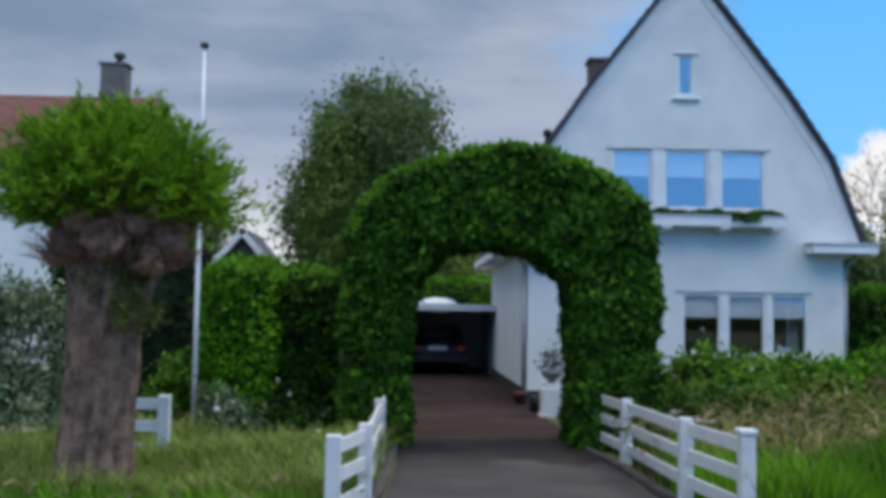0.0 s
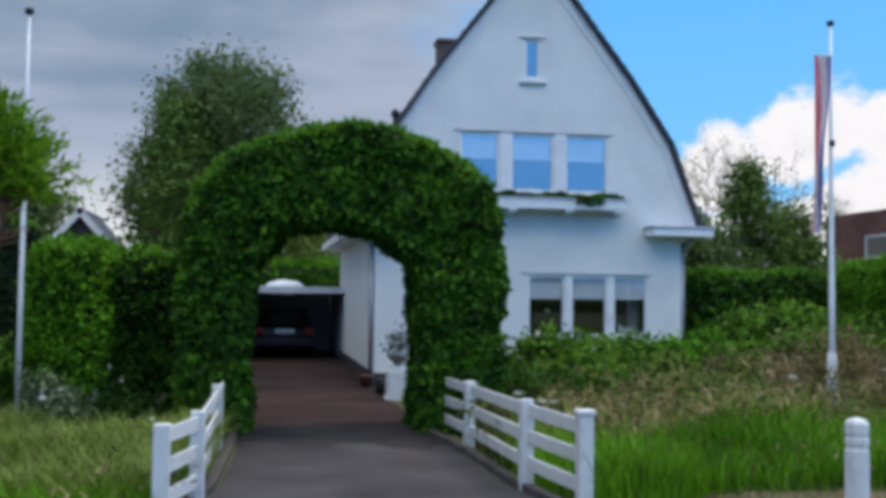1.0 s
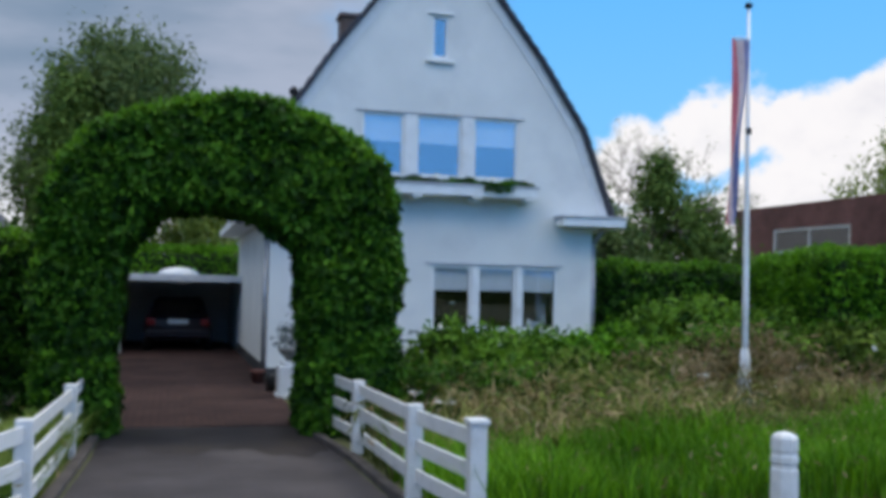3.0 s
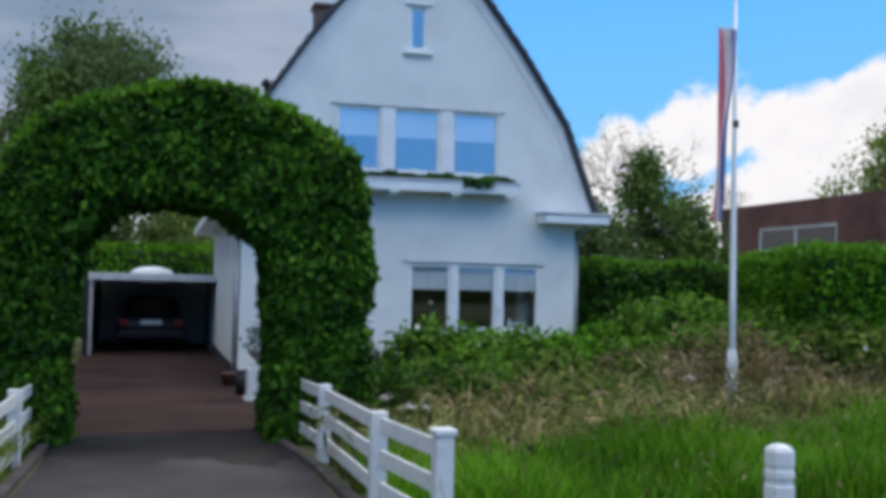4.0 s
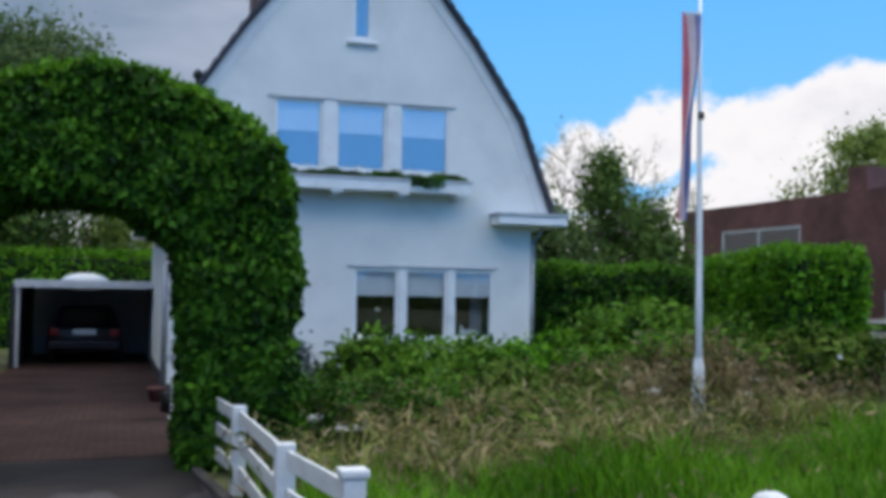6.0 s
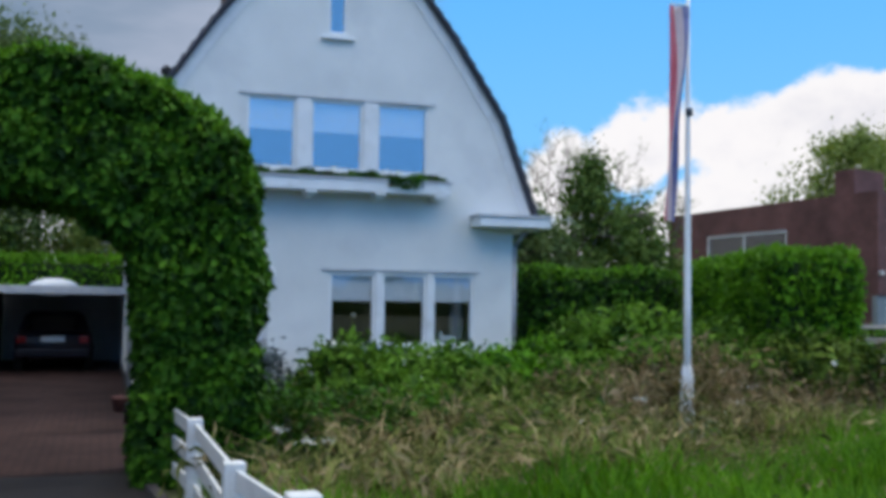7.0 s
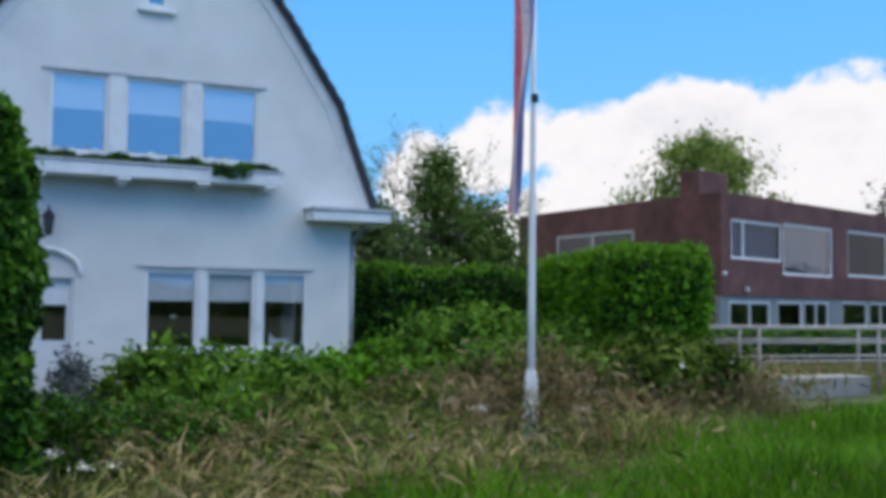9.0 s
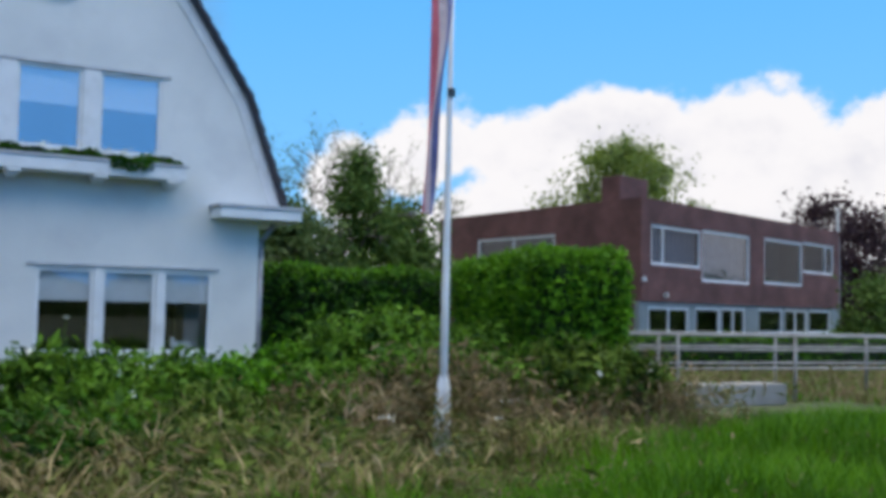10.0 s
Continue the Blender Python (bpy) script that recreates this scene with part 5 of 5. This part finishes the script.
def front_verge(p):
    return off_drive(p) & (p[:, 1] < verge_back(p[:, 0]) + 0.7 * wobble(p, 0.9, 1.0) + 0.45 * rng.normal(0, 1, len(p))) & (p[:, 1] > 4.75 - 0.8 * np.clip((3.6 - p[:, 0]) / 0.8, 0, 1) - 0.25 * np.clip(p[:, 0] - 6, 0, 8) + 0.25 * wobble(p, 1.3, 6.0))


for x0, x1, y0, y1, n, h, w, l, fn, mat, label in (
        (2.1, 18.0, 1.8, 12.0, 110000, 0.86, 0.015, 0.5, front_verge, GRASS, "tall fresh green grass of the verge"),
        (2.1, 16.0, 6.4, 13.5, 42000, 0.42, 0.014, 0.8, lambda p: off_drive(p) & (by_pole(p) | (rng.random(len(p)) < 0.25)), DEEP_WEED, "rough olive green grass among dry stalks, in a shaded tone"),
        (2.2, 16.0, 1.65, 5.4, 26000, 0.12, 0.010, 0.9, off_drive, DRY_GRASS, "short dry tan grass along the road's edge"),
        (12.5, 40.0, 9.0, 30.0, 30000, 0.4, 0.03, 0.5, ditch_side, GRASS, "meadow grass along the ditch"),
        (14.0, 40.0, 10.5, 30.0, 45000, 0.5, 0.03, 0.6, ditch_side, DRY_GRASS, "dull brown meadow grass along the ditch"),
        (-12.0, -0.7, 2.4, 9.2, 60000, 0.5, 0.014, 0.6, off_drive, GRASS, "rough green grass round the willow"),
        (-5.0, -0.7, 4.6, 9.3, 15000, 0.72, 0.016, 0.7, off_drive, YELLOW_LEAF, "tall yellowish olive weeds and grass beside the driveway")):
    v, f, _ = blades(x0, x1, y0, y1, n, h, w, l, fn)
    tagged(arrays("grass", v, f, mat), label, "grass")


def straw(p):
    return off_drive(p) & by_pole(p) & off_weeds(p) & (p[:, 1] > verge_back(p[:, 0]) - 0.8 + 0.7 * wobble(p, 0.9, 1.0)) & ~((p[:, 0] < 4.1) & (p[:, 1] > 8.0))


for x0, x1, y0, y1, n, h, fn, label in (
        (2.1, 13.0, 4.4, 13.0, 4200, 0.95, straw, "tall dry brown grass stalks with seed heads"),
        (2.6, 16.0, 3.4, 9.5, 2400, 0.7, front_verge, "thin seeding stalks over the green verge"),
        (-8.0, -1.0, 3.0, 9.0, 2200, 0.55, off_drive, "pale seeding stalks in the rough grass")):
    v, f, tip = blades(x0, x1, y0, y1, n, h, 0.008, 0.85, fn)
    v2, f2 = leaf_cloud(tip, unit(rng.normal(0, 0.4, tip.shape) + (0, 0, 0.6)), 0.09, 0.22, hang_down=0.2)
    tagged(arrays("dry_grass", np.concatenate((v, v2)), np.concatenate((f, f2 + len(v))), DRY_GRASS), label, "dry grass")
# arching tussocks of old grass between the verge and the shrubs
for kind_mat, label, count in ((STRAW, "arching tussocks of old brown grass", 130), (OLIVE, "arching tussocks of olive green grass and weeds", 230)):
    cx = 2.6 + 10.2 * rng.random(count)
    top_y = 11.6 + 1.2 * np.clip((cx - 6.5) / 2, 0, 1)
    low_y = verge_back(cx) + 0.4
    cy = low_y + (top_y - low_y) * rng.random(count)
    back = 80 if kind_mat == STRAW else 40
    cx = np.concatenate((cx, 6.8 + 5.0 * rng.random(back)))
    cy = np.concatenate((cy, 12.2 + 1.3 * rng.random(back)))
    fits = by_pole(np.stack((cx, cy), 1)) & off_weeds(np.stack((cx, cy), 1)) & ~((cx < 3.9) & (cy > 8.3))
    vs, fs, k = [], [], 0
    for x, y in zip(cx[fits], cy[fits]):
        n = 24
        v, f, tip = blades(x - 0.12, x + 0.12, y - 0.12, y + 0.12, n, (0.95 if y < 12.1 and x < 6.4 else 0.78 if y < 12.1 else 1.15) + 0.5 * rng.random(), 0.026, 1.25)
        v2, f2 = leaf_cloud(tip, unit(rng.normal(0, 0.4, tip.shape) + (0, 0, 0.3)), 0.15, 0.2, hang_down=0.6)
        for a, b in ((v, f), (v2, f2)):
            vs.append(a), fs.append(b + k)
            k += len(a)
    tagged(arrays("tussock_grass", np.concatenate(vs), np.concatenate(fs), kind_mat), label, "tussock grass")
# upright feathery stalks round the pole's foot
v, f, tip = blades(7.2, 12.2, 10.8, 13.0, 4000, 1.4, 0.011, 0.35, by_pole)
v2, f2 = leaf_cloud(tip, unit(rng.normal(0, 0.3, tip.shape) + (0, 0, 0.9)), 0.15, 0.2, hang_down=0.1)
tagged(arrays("dry_grass", np.concatenate((v, v2)), np.concatenate((f, f2 + len(v))), DRY_GRASS), "tall feathery pinkish brown seeding grass", "dry grass")
# cow parsley heads
for x, y, h in ((2.95, 9.3, 0.52), (3.15, 8.9, 0.46), (3.4, 9.2, 0.42), (8.3, 10.9, 0.62), (8.95, 10.8, 0.56), (9.4, 11.2, 0.7), (7.4, 10.4, 0.65)):
    hd = thing("cow_parsley", (x, y, 0), "pale umbel of cow parsley on a thin stem", "wild flower", "cow parsley")
    part("stem", tube(bmesh.new(), (x, y, 0), (x, y, h), 0.006, 0.004, 5), TWIG, hd)
    pts = np.array((x, y, h)) + rng.normal(0, 1, (30, 3)) * (0.04, 0.04, 0.015)
    v, f = leaf_cloud(pts, np.tile((0, -0.4, 0.9), (30, 1)), 0.022, 0.9)
    arrays("umbel", v, f, FLOWER, hd)

# ---- the brown building across the ditch ----
BROWN = bricks("brown_brick", (0.15, 0.062, 0.055), (0.19, 0.08, 0.07), (0.12, 0.07, 0.06), 0.22, 0.065, 0.008)
GREY_PANEL = surface("grey_panel", (0.19, 0.22, 0.22), (0.27, 0.3, 0.3), 0.6, 1, 30, 0.1)
FAR_GLASS = glass("far_window_glass", (0.6, 0.65, 0.7), 0.07)
LOW_GLASS = glass("ground_floor_glass", (0.6, 0.65, 0.7), 0.2)
LACE = surface("pale_curtain", (0.26, 0.28, 0.33), (0.4, 0.42, 0.48), 0.9, 3, 40, 0.1)
BL, BD, BH = 17.5, 13.0, 5.82
BX, BY0 = 26.59, 29.03
FRONT, FLANK = radians(18), radians(2.7)     # the two walls meet at less than a right angle
SKEW = Matrix(((math.cos(FRONT), -math.sin(FLANK), 0, 0), (math.sin(FRONT), math.cos(FLANK), 0, 0), (0, 0, 1, 0), (0, 0, 0, 1)))
bb = thing("building", (BX, BY0, 0), "two-storey brown brick building with a flat roof and white windows", "building")


def bpart(name, bm, mat, parent=None, label=""):
    ob = part(name, turned(bm, SKEW), mat, None, label)
    ob.parent = parent or bb
    return ob


UP = [(0.65, 4.22, 3.5, 4.93), (4.3, 8.27, 3.03, 5.0), (9.58, 13.34, 3.12, 5.04), (13.42, 16.79, 3.74, 5.1)]
LOWS = [(0.6, 3.47, 0.95, 2.04), (3.95, 5.9, 1.0, 2.06), (6.0, 8.05, 1.0, 2.08), (9.2, 11.5, 1.05, 2.1), (11.7, 14.0, 1.05, 2.1), (14.2, 16.6, 1.08, 2.12)]
rect = [(0, 2.2), (BL, 2.2), (BL, BH), (0, BH)]
bpart("wall", slab(rect, UP, 0, 0.3), BROWN, label="brown brick upper front wall")
bpart("wall", slab([(0, 0), (BL, 0), (BL, 2.196), (0, 2.196)], LOWS, 0.06, 0.3), GREY_PANEL, label="grey panelled ground floor front")
side = slab([(0.304, 0), (BD, 0), (BD, BH), (0.304, BH)], [(4.77, 10.0, 3.7, 4.76)], 0, 0.3)
bpart("wall", turned(side, Matrix(((0, 1, 0, 0), (1, 0, 0, 0), (0, 0, 1, 0), (0, 0, 0, 1)))), BROWN, label="brown brick side wall")
bpart("wall", boxes((BL - 0.3, BL, 0.304, BD, 0, BH)), BROWN)
bpart("wall", boxes((0.304, BL - 0.304, BD - 0.3, BD, 0, BH)), BROWN)
bpart("roof", boxes((0.31, BL - 0.31, 0.31, BD - 0.31, BH - 0.14, BH - 0.04)), DARK_BASE)
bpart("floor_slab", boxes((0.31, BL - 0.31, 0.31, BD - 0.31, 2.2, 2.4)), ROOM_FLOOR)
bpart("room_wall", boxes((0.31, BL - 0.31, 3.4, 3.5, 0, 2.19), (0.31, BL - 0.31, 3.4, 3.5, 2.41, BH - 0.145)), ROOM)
bpart("chimney", boxes((0.1, 2.0, 1.2, 2.2, BH - 0.036, 6.72), bevel=0.02), BROWN, label="brown brick chimney")


def bwin(x0, x1, z0, z1, bars=(), curtain=True, y=0.1, swap=False, r=0.1, glazing=None):
    def put(bm):
        return turned(bm, Matrix(((0, 1, 0, 0), (1, 0, 0, 0), (0, 0, 1, 0), (0, 0, 0, 1)))) if swap else bm
    rows = [(x0, x0 + r, y - 0.06, y + 0.02, z0, z1), (x1 - r, x1, y - 0.06, y + 0.02, z0, z1), (x0 + r, x1 - r, y - 0.06, y + 0.02, z0, z0 + r), (x0 + r, x1 - r, y - 0.06, y + 0.02, z1 - r, z1)]
    rows += [(b - 0.04, b + 0.04, y - 0.055, y + 0.015, z0 + r, z1 - r) for b in bars]
    w = bpart("window", put(boxes(*rows)), WHITE_PAINT, label="white window frame")
    p = bpart("pane", put(boxes((x0 + r, x1 - r, y - 0.02, y - 0.012, z0 + r, z1 - r))), glazing or FAR_GLASS, w)
    p.visible_shadow = False
    if curtain:
        bpart("curtain", put(boxes(*[(c, c + 0.16, y + 0.2, y + 0.26, z0, z1) for c in np.arange(x0 + 0.05, x1 - 0.15, 0.3)])), LACE, w, "hanging pale curtain")


bwin(*UP[0], bars=(1.5,))
bwin(*UP[1], glazing=LOW_GLASS)
bwin(*UP[2], curtain=False)
bwin(*UP[3], bars=(15.9,), curtain=False)
for i, w in enumerate(LOWS):
    bwin(*w, bars=((w[0] + w[1]) / 2,) if i in (0, 2, 4) else (), curtain=False, y=0.16, glazing=LOW_GLASS)
bwin(4.77, 10.0, 3.7, 4.76, bars=(7.47,), curtain=False, swap=True)
for x, z in ((0.05, 2.9), (1.55, 2.38)):
    bpart("outdoor_lamp", boxes((x, x + 0.12, -0.16, -0.005, z, z + 0.14), bevel=0.02), WHITE_PAINT, label="small white outdoor lamp")

DULL_PAINT = surface("weathered_white_paint", (0.22, 0.205, 0.19), (0.42, 0.39, 0.36), 0.6, 3, 40, 0.2)

# ---- ditch bridge with tubular rails ----
def railing(ax, ay, bx, by, posts, label):
    r = thing("railing", (ax, ay, 0), label, "railing", "bridge railings")
    for u in posts:
        x, y = ax + (bx - ax) * u, ay + (by - ay) * u
        part("post", tube(bmesh.new(), (x, y, 0.1), (x, y, 1.4), 0.035, seg=10), DULL_PAINT, r, smooth=True)
    for z in (1.38, 1.1, 0.74):
        part("rail", tube(bmesh.new(), (ax, ay, z), (bx, by, z), 0.026, seg=10), DULL_PAINT, r, smooth=True)
    return r


railing(14.6, 16.2, 25.0, 15.0, (0.01, 0.17, 0.44, 0.72, 0.99), "white-painted tubular railing of the ditch bridge")
railing(15.2, 18.0, 26.0, 17.0, (0.01, 0.21, 0.5, 0.75, 0.99), "white-painted tubular railing of the ditch bridge")
tagged(part("bridge_abutment", boxes((15.7, 19.2, 15.9, 16.6, 0, 0.42), bevel=0.03), CONCRETE), "pale concrete abutment of the ditch bridge", "abutment")

# ---- neighbouring houses ----
nh = thing("house", (-15.0, 28.0, 0), "white house with a red tiled roof and a brick chimney", "house")
part("wall", boxes((-22.0, -8.9, 26.0, 26.3, 0, 6.0)), RENDER_WHITE, nh)
part("wall", slab([(26.304, 0), (33.0, 0), (33.0, 6.0), (29.65, 8.5), (26.304, 6.0)], [], 8.9, 9.2), RENDER_WHITE, nh)
g = nh.children[-1]
g.data.transform(Matrix(((0, -1, 0, 0), (1, 0, 0, 0), (0, 0, 1, 0), (0, 0, 0, 1))))
part("wall", boxes((-22.0, -9.2, 33.0, 33.3, 0, 6.0)), RENDER_WHITE, nh)
for s in (-1, 1):
    bm = boxes((-22.4, -8.5, -0.05, 4.5, -0.09, 0.09))
    lean = math.atan2(2.6, 3.65)
    if s > 0:
        turned(bm, Matrix.Translation((0, 25.7, 5.8)) @ Matrix.Rotation(lean, 4, "X"))
    else:
        turned(bm, Matrix.Translation((0, 33.6, 5.8)) @ Matrix.Diagonal((1, -1, 1, 1)) @ Matrix.Rotation(lean, 4, "X"))
    part("roof", bm, RED_TILE, nh, "weathered red tiled slope")
part("chimney", boxes((-10.5, -9.7, 29.2, 29.9, 7.6, 9.5), (-10.56, -9.64, 29.15, 29.95, 9.5, 9.6), bevel=0.02), bricks("old_brick", (0.1, 0.09, 0.085), (0.16, 0.13, 0.12), (0.18, 0.17, 0.16), 0.22, 0.065, 0.01), nh, "grey-brown brick chimney")
part("chimney_cowl", lathe(bmesh.new(), -10.0, 29.55, [(9.6, 0.12), (9.8, 0.1), (9.82, 0.2), (9.95, 0.16), (10.0, 0.03)], 12), LAMP_BLACK, nh)

for X, Y, half, eave, apex, wallmat, roofmat, lab in ((-7.7, 41.0, 2.5, 2.3, 5.15, DARK_BASE, ROOF_TILE, "small dark boarded house with white bargeboards"), (2.2, 46.0, 3.2, 2.8, 4.9, RENDER_WHITE, RED_TILE, "far house with an orange-red roof")):
    fh = thing("house", (X, Y, 0), lab, "house")
    part("wall", slab([(X - half + 0.2, 0), (X + half - 0.2, 0), (X + half - 0.2, eave), (X, apex - 0.2), (X - half + 0.2, eave)], [], Y, Y + 5), wallmat, fh)
    for s in (-1, 1):
        d = Vector((half, 0, apex - eave))
        bm = boxes((0, d.length + 0.1, Y - 0.3, Y + 5.2, -0.07, 0.07))
        m = Matrix.Translation((X + s * half, 0, eave)) @ (Matrix.Identity(4) if s < 0 else Matrix.Diagonal((-1, 1, 1, 1))) @ Matrix.Rotation(-math.atan2(d.z, d.x), 4, "Y")
        part("roof", turned(bm, m), roofmat, fh)
        bm = boxes((0, d.length + 0.12, Y - 0.36, Y - 0.305, -0.16, 0.09))
        part("bargeboard", turned(bm, m), WHITE_PAINT, fh, "white bargeboard")
hedge("hedge", rounded_box((27.5, 24.8, 0.5), (8.0, 0.6, 0.62), 0.2), (19.4, 24.0, 0), (35.6, 25.6, 1.2), 9000, 0.15, IVY_LEAF, (27.5, 24.8, 0),
      "low dark hedge before the brown building", rough=0.12, step=0.25, seed=9.0)
ml = thing("mast", (45.0, 36.0, 0), "pale slender mast beyond the brown building", "mast")
part("pole", lathe(bmesh.new(), 45.0, 36.0, [(0, 0.14), (4.0, 0.12), (7.2, 0.06)], 10), ZINC, ml, smooth=True)
# far belt of trees and hedgerows along the horizon; its unseen rear is added to darken window reflections
n = 110000
a = 2 * math.pi * rng.random(n)
dist = 95 + 60 * rng.random(n)
toph = 4.0 + 2.2 * np.sin(a * 9) + 1.4 * np.sin(a * 23 + 1) + 0.8 * np.sin(a * 61)
pts = np.stack((dist * np.sin(a), dist * np.cos(a), np.clip(toph, 1.5, 9) * rng.random(n) ** 0.8), 1)
v, f = leaf_cloud(pts, unit(rng.normal(0, 1, (n, 3))), 1.0, 0.7)
tagged(arrays("far_trees", v, f, BIRCH_LEAF), "distant belt of green trees and hedgerows, its unseen rear added for reflections", "trees")
